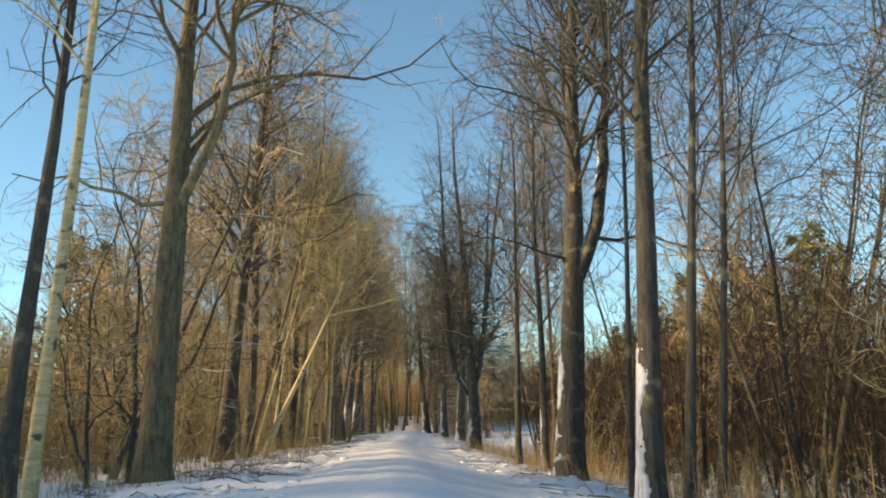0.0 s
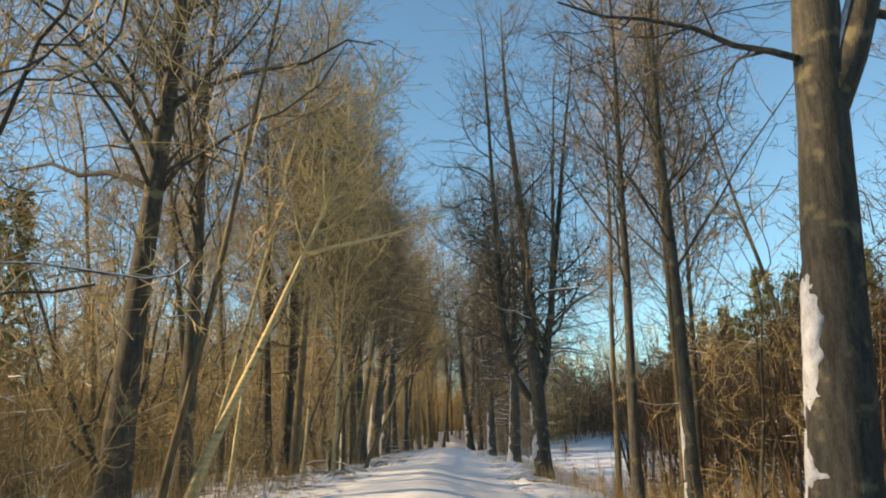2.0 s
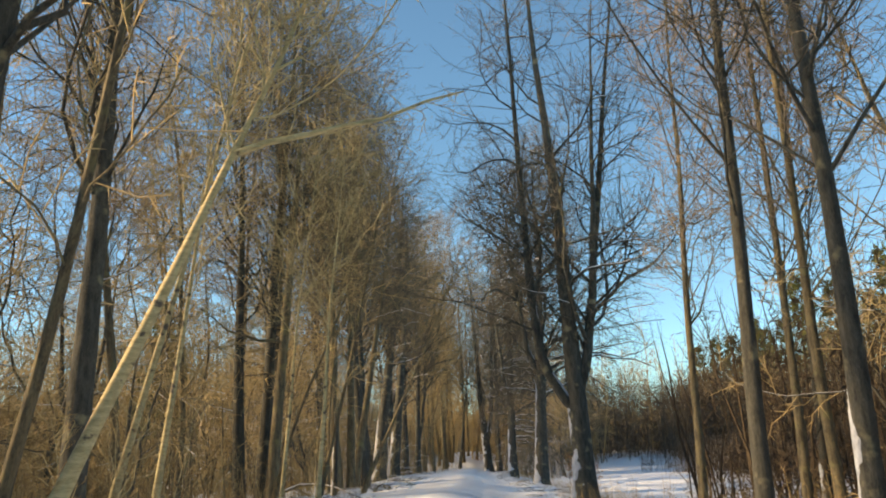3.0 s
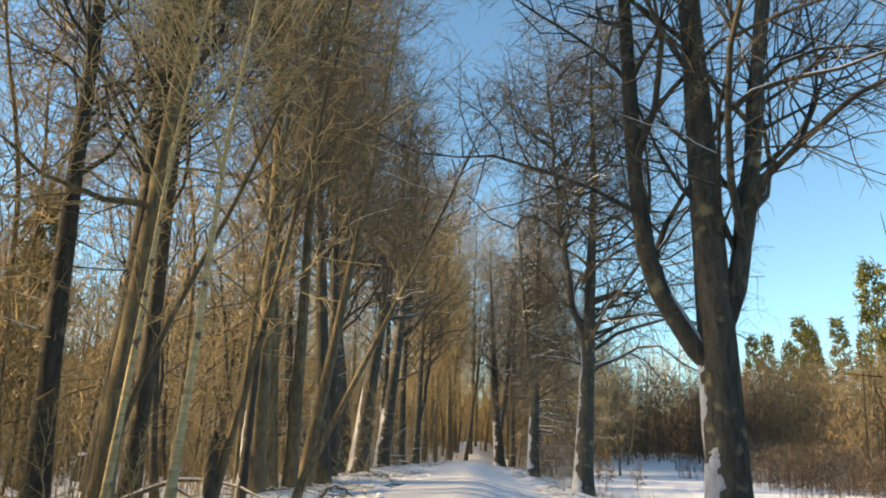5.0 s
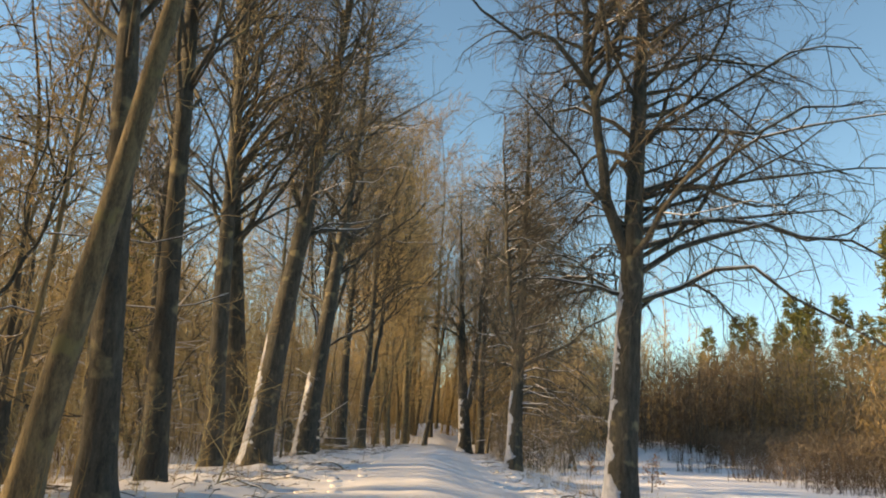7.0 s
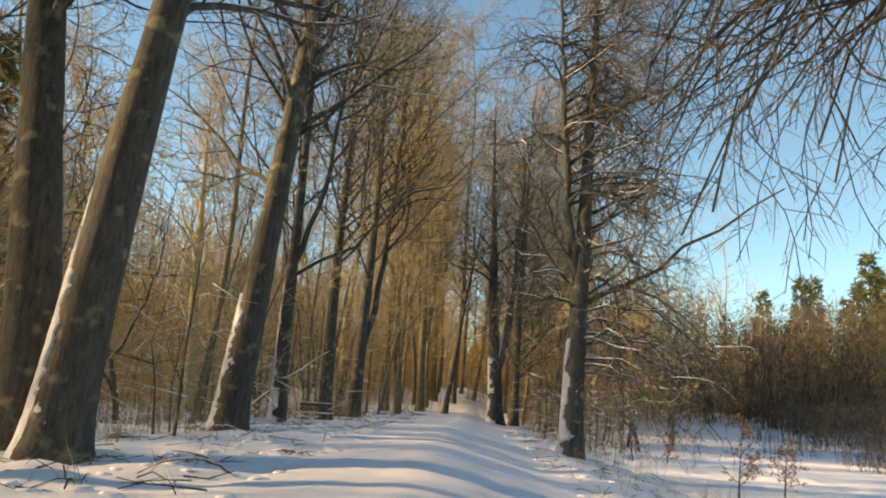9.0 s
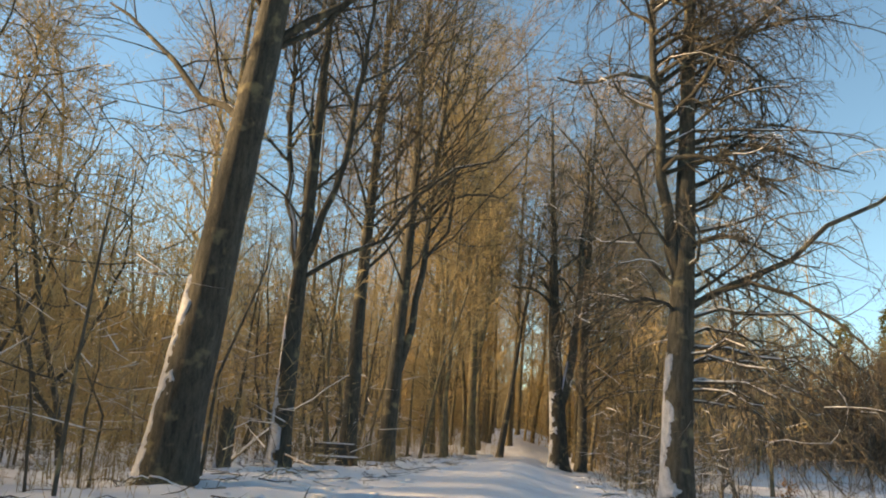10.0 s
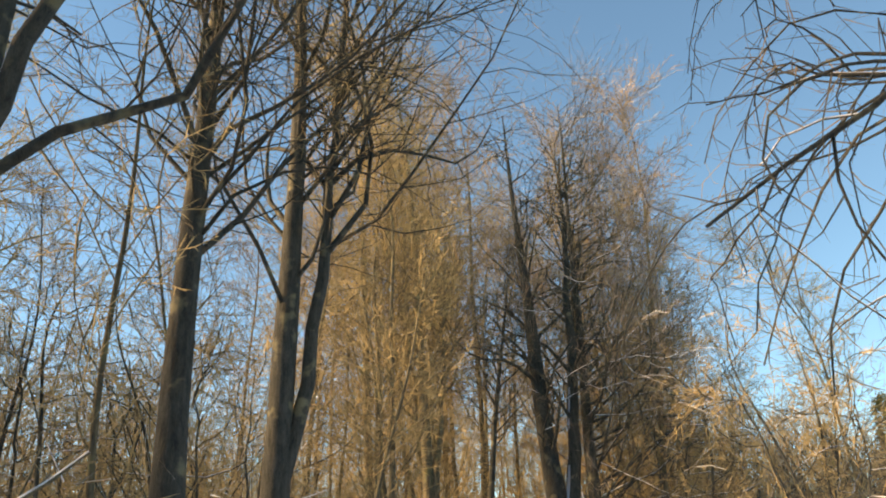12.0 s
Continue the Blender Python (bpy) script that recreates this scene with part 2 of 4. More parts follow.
# ---------------------------------------------------------------- trees
def trunk_line(rng, height, lean, n=16, bow=0.25):
    t = np.linspace(0, 1, n)
    a = rng.random() * 6.283
    wob = np.stack([np.sin(t * 5 + a) + 0.35 * np.sin(t * 13 + 2 * a), np.cos(t * 4.3 + a) + 0.35 * np.cos(t * 11 + a)], 1) * bow * 0.5 * t[:, None]
    xy = np.outer(t * height, lean) + wob * (height / 18)
    return np.stack([xy[:, 0], xy[:, 1], t * height - 0.25 * (t == 0)], 1)


def trunk_radius(n, diam, height, tip=0.12):
    t = np.linspace(0, 1, n)
    flare = 1 + 0.55 * np.exp(-t * height / 0.35)
    return diam / 2 * (1 - (1 - tip) * t ** 0.9) * flare


def plaster(rng, P, R, side, z0, z1, cover, thick=0.02):
    """Snow blown on to one side of a trunk, with a ragged edge; beyond it the sheet dives under the bark."""
    rows, cols = int(36 * (z1 - z0)) + 12, 44
    zz = np.linspace(z0, z1, rows)[:, None]
    ang = np.linspace(-1.5, 1.5, cols)[None]
    cx, cy, rr = (np.interp(zz, P[:, 2], q) for q in (P[:, 0], P[:, 1], R))
    s = int(rng.integers(1000))
    flat = np.broadcast_to(ang, (rows, cols)) * rr
    tall = np.broadcast_to(zz, (rows, cols))
    up = (zz - z0) / (z1 - z0)
    edge = 0.30 + 0.75 * cover - 0.55 * up - 1.2 * smooth(0.75, 1.0, up) + 0.7 * np.exp(-(zz - z0) / 0.25)
    edge = edge + 0.5 * wave(zz * 0, zz, s, 0.7) + 0.55 * wave(flat, tall, s + 1, 0.34) - 1.4 * np.clip(wave(flat, tall, s + 6, 0.5) - 0.25, 0, 1) + 0.22 * wave(flat, tall, s + 2, 0.09) + 0.14 * wave(flat, tall, s + 3, 0.045)
    rear = 1.15 + 0.3 * wave(flat, tall, s + 4, 0.3)
    th = np.clip(np.minimum(edge - ang, rear + ang) * rr * 0.6, -0.09, thick) * (0.85 + 0.3 * wave(flat, tall, s + 5, 0.12))
    mid = math.atan2(side[1], side[0])
    rad = rr * 1.03 + th
    V = np.stack([cx + rad * np.cos(mid + ang), cy + rad * np.sin(mid + ang), np.broadcast_to(zz, (rows, cols))], -1)
    idx = np.arange(rows * cols).reshape(rows, cols)
    F = np.stack([idx[:-1, :-1], idx[:-1, 1:], idx[1:, 1:], idx[1:, :-1]], -1)
    low = np.minimum(0.08, rr[:-1] * 0.35)
    keep = np.maximum(np.maximum(th[:-1, :-1], th[1:, 1:]), np.maximum(th[1:, :-1], th[:-1, 1:])) > -low
    return V.reshape(-1, 3), F[keep]


def on_top(P, R, share=0.8):
    """A ridge of snow along the upper side of limbs."""
    up = np.array([0, 0, 1.0])
    tan = unit(np.gradient(P, axis=1))
    lift = unit(up - tan * tan[..., 2:3])
    flat = np.clip(1.25 - np.abs(tan[..., 2]) * 1.1, 0.05, 1)
    return tubes(P + lift * (R * 0.55)[..., None], R * share * flat, 5)


def tree(seed, height, diam, lean=(0, 0), stems=(), limbs=30, crown=0.3, reach=0.28, dense=10, bark=None, twig=None, angle=40, trop=0.14,
         droop=False, snow=0.0, snow_to=4.0, limb_snow=0.0, name="bare_tree", extra=(), sides=20, limb_spread=None, tip=0.04, twigs=10, fat=1.0, joints=5, bow=0.3, hang=False, curl=0.24, web=1.0, snow_side=(-0.93, -0.37)):
    """A bare tree as an Empty with trunk, stems, crown and snow. stems: (height, dx per m, dy per m, length, radius share, and metres by which it first swings out);
    extra: single boughs (height, (dx, dy, dz), length, radius, bend)."""
    rng = np.random.default_rng(seed)
    bark, twig = bark or M_BARK, twig or M_TWIG_GREY
    top = new(name)
    P0 = trunk_line(rng, height, lean, bow=bow)
    R0 = trunk_radius(len(P0), diam, height, tip)
    # knobbly trunk: finer rings than the line
    t = np.linspace(0, 1, 40) ** 1.25
    s0 = np.linspace(0, 1, len(P0))
    fine = np.stack([np.interp(t, s0, P0[:, k]) for k in range(3)], 1)
    fr = diam / 2 * (1 - (1 - tip) * t ** 0.9) * (1 + 0.6 * np.exp(-t * height / 0.35)) 
    v, f = tubes(fine[None], fr[None], sides)
    w = v.reshape(40, sides, 3)
    turn_a = np.arange(sides) * 6.283 / sides
    high = (t * height)[:, None] * np.ones((1, sides))
    knob = 0.05 * wave(high, np.cos(turn_a)[None] * 1.3 + 0 * high, seed, 0.8) + 0.05 * wave(high + 7, np.sin(turn_a)[None] * 1.3 + 0 * high, seed + 3, 1.1)
    lump = 1 + knob[..., None] + 0.10 * np.exp(-t * height / 0.5)[:, None, None] * np.sin(np.arange(sides) * 6.283 / sides * 5)[None, :, None]
    w = fine[:, None] + (w - fine[:, None]) * lump
    part_of("trunk", w.reshape(-1, 3), f, bark, top)
    lines, radii = [P0], [R0]
    for z, dx, dy, length, share, *out in stems:
        b = np.array([np.interp(z, P0[:, 2], P0[:, k]) for k in range(3)])
        tt = np.linspace(0, 1, 16) ** (2.0 if out else 1.0)
        away = (0.42 * (1 - np.exp(-7 * tt)) + 0.5 * tt) * length
        sl = b + np.stack([dx * away, dy * away, tt * length], 1)
        if out:
            swing = 1 - np.exp(-1.1 * tt * length)
            sl = b + np.stack([out[0] * swing + dx * tt * length, dy * tt * length, tt * length], 1)
        sl[1:] += rng.normal(size=(15, 3)) * (0.02 if out else 0.05)
        sr = np.interp(z, P0[:, 2], R0) * share * (1 - 0.85 * tt ** 0.9)
        sr[:2] *= (1.1, 1.03)
        lines.append(sl)
        radii.append(sr)
        v, f = tubes(sl[None], sr[None], 9)
        part_of("stem", v, f, bark, top)
        if snow:
            low, lr = sl[:8], sr[:8]
            tan = unit(np.gradient(low, axis=0))
            lift = unit(np.array([0, 0, 1.0]) - tan * tan[:, 2:3]) * 0.8 + np.array([-0.3, -0.35, 0])
            v, f = tubes((low + unit(lift) * (lr * 0.55)[:, None])[None], (lr * (0.56 + 0.06 * rng.normal(size=8)) * np.linspace(1, 0.6, 8))[None], 9)
            part_of("stem_snow", v, f, M_SNOW_SHADED, top, "wind-blown snow on the stem")
    P, R = np.stack(lines), np.stack(radii)
    lo = crown
    n_l = max(2, int(limbs * (1.35 if name == "bare_tree" else 1.0)) // len(lines))
    A, B = sprout(rng, P, R, n_l, lo, 0.985, angle, (height * reach, height * reach * 0.42), (diam * 0.095, diam * 0.035), trop, 0.16, 7, 0.2, limb_spread, curl)
    if droop:
        drop = np.linspace(0, 1, 7) ** 2
        A[:, :, 2] -= drop * np.linalg.norm(A[:, -1] - A[:, 0], axis=1)[:, None] * 0.4
    if extra:
        ex, er = [], []
        for z, d, length, radius, bend in extra:
            b = np.array([np.interp(z, P0[:, 2], P0[:, k]) for k in range(3)])
            d = np.array(d, float) / np.linalg.norm(d)
            tt = np.linspace(0, 1, 7)[:, None]
            line = b + d * tt * length + np.array([0, 0, bend]) * tt ** 2 * length
            line[1:] += rng.normal(size=(6, 3)) * 0.02 * length
            ex.append(line)
            er.append(radius * (1 - 0.75 * tt[:, 0]))
        A, B = np.concatenate([A, np.stack(ex)]), np.concatenate([B, np.stack(er)])
    tp = -0.26 if droop else (-0.22 if hang else 0.06)
    C, D = sprout(rng, A, B, dense, 0.12, 0.98, 52, (height * reach * 0.5 * web, height * reach * 0.24 * web), (diam * 0.026 + 0.005, diam * 0.012 + 0.004), tp, 0.2, joints, 0.3, None, curl)
    near = name == "bare_tree"
    E, G = sprout(rng, C, D, twigs, 0.08, 1.0, 48, (height * reach * (0.105 if near else 0.14), height * reach * 0.07), (0.008 * fat, 0.0065 * fat), tp, 0.5, 3 if near else 2, 0.4)
    G = np.maximum(G, 0.005 * fat)
    thick = np.maximum(B, 0.012)
    single = np.argsort(-thick[:, 0])[: 12 if name == "bare_tree" else 0]
    for k in single:
        v, f = tubes(A[k : k + 1], thick[k : k + 1], 7)
        part_of("bough", v, f, bark, top)
    rest = np.setdiff1d(np.arange(len(A)), single)
    wood = tubes(A[rest], thick[rest], 5)
    if near:
        tv, quads, ends = bent_slivers(E, G * 0.85, rng)
        ribbon = (tv, (ends, quads))
    else:
        ribbon = slivers(rng, E, G * 1.4)
    v, f = join([ribbon, wood, tubes(C, np.maximum(D, 0.006 * fat), 3)])
    crown_ob = part_of("crown", v, f, twig, top)
    crown_ob.data.materials.append(bark)
    slot = np.zeros(len(crown_ob.data.polygons), np.int32)
    first = len(E) * (2 if near else 1)
    slot[first : len(slot) if near else first + len(wood[1])] = 1
    crown_ob.data.polygons.foreach_set("material_index", slot)
    if snow:
        v, f = plaster(rng, fine, fr, snow_side, 0.0, snow_to, snow)
        part_of("snow", v, f, M_SNOW_SHADED, top, "wind-blown snow on the bark")
    if limb_snow:
        few = rng.random(len(A)) < limb_snow
        few[len(few) - len(extra) :] = True
        few2 = rng.random(len(C)) < limb_snow * 0.35
        if few.any():
            bits = [on_top(A[few], np.maximum(B[few], 0.012))]
            if few2.any():
                bits.append(on_top(C[few2], np.maximum(D[few2], 0.008)))
            v, f = join(bits)
            tagged(part_of("branch_snow", v, f, M_SNOW, top, "thin snow lying on the branches"), kind="stuff")
    return top


def set_down(ob, x, y, turn=0.0, size=1.0, sink=0.05):
    ob.matrix_basis = pose(x, y, float(ground_z(x, y)) - sink, 0, 0, turn) @ Matrix.Diagonal((size, size, size, 1))
    return ob


# ---------------------------------------------------------------- the tall trees along the lane
DARK = "tall bare tree with dark bark beside the snowy lane"
PLASTERED = "tall bare tree with wind-blown snow on its bark"
MOSSY = "tall bare tree with mossy sunlit bark"


def stand(ob, x, y, label, turn=0.0, category="tree", group="trees along the lane"):
    tagged(ob, label, category, group)
    return set_down(ob, x, y, turn)


stand(tree(1, 19, 0.42, (0.075, 0), limbs=28, snow=0.1, snow_to=3.0), 6.95, 10.5, PLASTERED)
stand(tree(2, 20, 0.80, (0.08, 0.0), stems=[(5.2, 0.16, -0.02, 13, 0.78), (5.5, 0.04, 0.12, 11, 0.5)], limbs=54, crown=0.36, reach=0.3, snow=0.45, snow_to=5, snow_side=(-1, 0.05),
           extra=[(6.3, (1, 0.1, 0.28), 4.2, 0.07, -0.35), (5.9, (-1, -0.1, 0.5), 3.4, 0.05, -0.2)]), 6.68, 19.6, "tall forked tree with snow on one side of its trunk")
stand(tree(3, 20, 0.70, (-0.025, 0), stems=[(2.9, -0.015, -0.02, 16, 0.6, -1.15), (3.1, 0.15, 0.03, 15, 0.62, 0.25), (3.5, 0.08, -0.04, 13, 0.5, 0.55)], limbs=50, crown=0.28, reach=0.28, angle=50, trop=0.12, dense=12, twigs=11, snow=0.4, snow_to=3.6,
           limb_snow=0.15), 4.03, 42.2, "tall three-stemmed tree with snow in its fork")
stand(tree(4, 19, 0.74, (0.05, 0), stems=[(5.6, -0.14, -0.05, 12, 0.62)], limbs=90, crown=0.3, limb_spread=(0.4, 0.05, 0), reach=0.34, angle=64, trop=0.06, hang=True, joints=8, curl=0.3, dense=12, twigs=12, snow=0.35, snow_to=6.0, limb_snow=0.15,
           extra=[(4.7, (1, -0.1, 0.75), 7, 0.07, -0.75), (5.3, (1, 0.1, 0.8), 8, 0.08, -0.55), (4.9, (-1, -0.3, 0.2), 2.4, 0.06, -0.1),
                  (4.4, (0.8, 0.5, 0.9), 6, 0.06, -0.75), (7.4, (1, 0.1, 0.9), 8, 0.07, -0.3), (5.7, (1, 0.3, 0.8), 8, 0.06, -0.4), (6.5, (1, -0.2, 0.9), 8.5, 0.06, -0.35), (8.6, (1, 0.0, 0.8), 7, 0.06, -0.2), (4.6, (-0.7, 0.5, 0.9), 4.5, 0.05, -0.7),
                  (5.2, (-0.6, 0.2, 0.55), 3.2, 0.028, -1.25), (5.6, (-0.5, -0.1, 0.6), 3.4, 0.028, -1.3), (6.0, (-0.6, 0.5, 0.5), 3.4, 0.026, -1.3), (5.0, (-0.3, 0.1, 0.6), 3.0, 0.026, -1.3),
                  (6.4, (-0.7, 0.0, 0.6), 3.8, 0.03, -1.2), (5.8, (-0.2, 0.5, 0.6), 3.2, 0.026, -1.35), (6.8, (-0.5, 0.3, 0.6), 4.0, 0.03, -1.3), (5.0, (0.3, 0.9, 0.9), 5.5, 0.05, -0.7),
                  (6.3, (-0.8, -0.5, 0.9), 5, 0.05, -0.1)]),
      2.68, 61.0, "spreading bare tree with low arching boughs")
stand(tree(5, 19, 0.76, (0.02, 0), stems=[(5.2, -0.09, -0.03, 12, 0.6)], limbs=70, crown=0.2, dense=14, twigs=12, reach=0.30, limb_spread=(0.9, 0.1, 0), angle=58, curl=0.3, joints=8, trop=0.05, droop=True, snow=0.5, snow_to=4.5, limb_snow=0.3,
           extra=[(4.6, (1, 0.0, 0.62), 7.5, 0.09, 0.02), (5.0, (-1, -0.2, 1.15), 4.6, 0.06, 0.15), (5.5, (-0.8, -0.4, 1.3), 5.0, 0.055, 0.1), (4.7, (-1, 0.1, 0.12), 2.2, 0.04, 0.0), (3.0, (1, -0.3, 0.3), 4.5, 0.05, -0.75), (3.4, (0.9, 0.3, 0.3), 5, 0.05, -0.7), 
                  (2.6, (1, 0.2, 0.25), 3.6, 0.04, -0.7), (3.3, (1, -0.5, 0.5), 4.6, 0.045, -0.95), (4.0, (1, 0.5, 0.5), 5.0, 0.045, -0.95), (3.6, (0.7, -0.8, 0.6), 4.2, 0.04, -1.0), (4.4, (1, -0.1, 0.6), 5.4, 0.05, -0.95), (3.0, (1, 0.6, 0.4), 4.0, 0.04, -0.9), (2.8, (0.9, -0.6, 0.2), 3.4, 0.04, -0.75), (3.8, (1, 0.0, 0.2), 5, 0.05, -0.7)]),
      0.55, 79.9, "bare tree with drooping twigs and snow on its trunk")
stand(tree(6, 20, 0.95, (-0.06, 0), stems=[(3.0, 0.10, 0.05, 15, 0.75)], limbs=32, crown=0.25, reach=0.25, dense=8, twigs=7, snow=0.8, snow_to=5.0, limb_snow=0.3), -2.8, 103.5, "forked tree with snow plastered in its fork")
stand(tree(7, 21, 0.6, (0.01, 0), limbs=64, crown=0.12, reach=0.38, limb_spread=(0.55, -0.1, 0), angle=62, trop=0.09, dense=8, twigs=8, twig=M_TWIG_PINK, limb_snow=0.6), -1.75, 104.5, "tall tree with snow on its side branches")
stand(tree(8, 16, 0.32, (0.02, 0), limbs=26, snow=0.4, snow_to=2.5), 6.65, 27.3, DARK)
stand(tree(9, 16, 0.27, (0.03, 0), limbs=24), 5.75, 28.7, DARK)
stand(tree(10, 15, 0.20, (0.04, 0), limbs=22, snow=0.5, snow_to=2), 8.0, 33.2, DARK)
stand(tree(11, 16, 0.20, (0.10, 0), limbs=24), 7.6, 10.9, DARK)
stand(tree(12, 15, 0.17, (0.11, 0), limbs=22), 8.4, 12.0, DARK)
stand(tree(13, 15, 0.15, (0.05, 0), limbs=22), 7.3, 14.0, DARK)

stand(tree(20, 17, 0.24, (0.08, 0), limbs=22, crown=0.4, bark=M_BIRCH), -2.25, 9.6, "slender leaning birch with pale sunlit bark", category="birch")
stand(tree(21, 17, 0.36, (0.06, 0), limbs=26, crown=0.4), -3.7, 11.4, DARK)
stand(tree(22, 19, 0.72, (0.055, 0), stems=[(5.6, 0.22, -0.05, 10, 0.5)], limbs=44, crown=0.32, reach=0.3, bark=M_ALDER, twig=M_TWIG, extra=[(5.9, (-1, 0.1, 0.25), 4, 0.06, 0.0)]),
      -2.2, 14.0, "thick leaning tree with a golden mossy limb")
stand(tree(23, 19, 0.62, (0.09, 0), limbs=44, reach=0.3, bark=M_BARK, twig=M_TWIG, extra=[(6.3, (-1, 0.2, 0.5), 4, 0.08, -0.2), (8, (1, 0, 0.5), 5, 0.06, -0.2)]), -4.35, 25.2, MOSSY)
stand(tree(24, 17, 0.46, (0.04, 0), limbs=34, twig=M_TWIG), -4.65, 29.1, DARK)
stand(tree(25, 13, 0.15, (0.28, 0), limbs=16, crown=0.4, bark=M_BIRCH, twig=M_TWIG), -4.7, 30.2, "thin leaning birch with yellow bark", category="birch")
stand(tree(26, 20, 0.46, (0.06, 0), limbs=46, crown=0.28, twig=M_TWIG), -6.3, 42.8, DARK)
stand(tree(19, 11, 0.14, (0.08, 0), limbs=16, crown=0.4, bark=M_BIRCH, twig=M_TWIG), -3.6, 39.8, "thin birch with pale sunlit bark", category="birch")
stand(tree(18, 11, 0.13, (0.10, 0), limbs=16, crown=0.4, bark=M_BIRCH, twig=M_TWIG), -4.9, 40.5, "thin birch with pale sunlit bark", category="birch")
stand(tree(17, 10, 0.14, (0.12, 0), limbs=16, crown=0.4, bark=M_BIRCH, twig=M_TWIG), -4.2, 31.0, "thin birch with pale sunlit bark", category="birch")
stand(tree(27, 18, 0.41, (-0.02, 0), limbs=32), -6.5, 41.4, DARK)
stand(tree(28, 18, 0.41, (0.07, 0), limbs=28, crown=0.4, bark=M_ALDER, twig=M_TWIG, extra=[(5.0, (-0.8, -0.4, -0.1), 2.6, 0.07, 0.5)]), -5.55, 41.5, "leaning tree with mossy golden bark")
stand(tree(29, 18, 0.40, (0.02, 0), limbs=32), -6.3, 43.9, DARK)
stand(tree(30, 18, 0.40, (0.0, 0), limbs=34, bark=M_ALDER), -4.75, 46.2, MOSSY)
stand(tree(31, 8, 0.16, (0.48, 0.02), limbs=10, crown=0.45, limb_snow=0.5, bark=M_ALDER), -3.35, 44.2, "thin tree leaning far over the lane")
stand(tree(32, 18, 0.36, (-0.05, 0), limbs=34, bark=M_ALDER), -5.05, 48.0, MOSSY)
stand(tree(33, 18, 0.34, (0.02, 0), limbs=34, bark=M_ALDER), -4.62, 48.2, MOSSY)
stand(tree(34, 15, 0.38, (0.17, 0), limbs=26, crown=0.4, bark=M_ALDER, limb_snow=0.15), -5.15, 50.9, "leaning tree with mossy bark and a low fork")
stand(tree(35, 19, 0.46, (-0.06, 0), limbs=40, limb_spread=(0.3, 0, 0), reach=0.33), -4.95, 52.3, DARK)
stand(tree(36, 19, 0.44, (-0.03, 0), limbs=40, limb_spread=(0.3, 0, 0), reach=0.33), -5.5, 55.1, DARK)
stand(tree(37, 20, 0.55, (-0.04, 0), limbs=46, limb_spread=(0.3, 0, 0), reach=0.33, crown=0.28, twig=M_TWIG), -7.2, 62.5, DARK)
stand(tree(16, 16, 0.28, (-0.04, 0), limbs=28), -8.7, 59.0, DARK)
stand(tree(38, 18, 0.5, (-0.04, 0), limbs=34), -10.2, 65.4, DARK)
stand(tree(39, 19, 0.86, (-0.10, 0), limbs=40, limb_spread=(0.3, 0, 0), reach=0.33, crown=0.32), -7.6, 65.5, DARK)
stand(tree(40, 18, 0.84, (0.11, 0.02), limbs=36, crown=0.34, limb_snow=0.3, snow=0.5, snow_to=4.5), -6.9, 65.0, "thick leaning tree with snow along its trunk")
stand(tree(41, 19, 0.78, (0.10, 0), limbs=34, crown=0.35, snow=0.75, snow_to=3.6, limb_snow=0.2, twig=M_TWIG, extra=[(5.6, (-1, 0.3, 0.7), 4.5, 0.08, 0.1)]), -7.35, 72.3, PLASTERED)
stand(tree(42, 19, 0.56, (0.0, 0), stems=[(5.2, 0.16, 0.0, 11, 0.6), (5.1, -0.14, 0.05, 10, 0.55)], limbs=42, snow=0.95, snow_to=4.8, limb_snow=0.35,
           extra=[(4.9, (1, 0.0, 0.75), 7.5, 0.07, 0.0)]), -9.0, 81.0, "forked tree with its trunk plastered in snow")
stand(tree(43, 20, 0.55, (0.0, 0), limbs=46, limb_spread=(0.3, 0, 0), reach=0.33, twig=M_TWIG), -8.55, 85.4, DARK)
stand(tree(44, 20, 0.58, (0.03, 0), stems=[(2.6, 0.09, 0.02, 15, 0.6)], limbs=50, limb_spread=(0.3, 0, 0), reach=0.33, crown=0.28, twig=M_TWIG), -8.0, 87.9, DARK)
stand(tree(45, 17, 0.62, (-0.06, 0), limbs=40, crown=0.2, bark=M_BIRCH, twig=M_TWIG, limb_snow=0.3), -16.0, 90.0, "pale tree in full sun with crooked boughs")
stand(tree(46, 24, 0.55, (-0.03, 0), stems=[(4.0, 0.1, 0, 11, 0.6), (4.4, -0.08, 0.05, 11, 0.5)], limbs=50, crown=0.25, bark=M_ALDER, twig=M_TWIG), -7.5, 104.3, "pale sunlit tree where the lane bends")
stand(tree(47, 22, 0.5, (-0.03, 0), limbs=40, bark=M_ALDER, twig=M_TWIG), -9.7, 104.5, MOSSY)
stand(tree(48, 14, 0.36, (0.14, 0), limbs=26, crown=0.4), -5.95, 104.0, "leaning dark tree at the edge of the lane")

stand(tree(50, 8.5, 0.23, (0.47, 0.0), limbs=14, crown=0.55, reach=0.3, bark=M_BIRCH, twig=M_TWIG, bow=0.5, extra=[(4.9, (1, 0.1, 0.15), 3.0, 0.05, 0.1)]), -3.25, 26.0, "yellow-barked tree leaning far towards the lane")

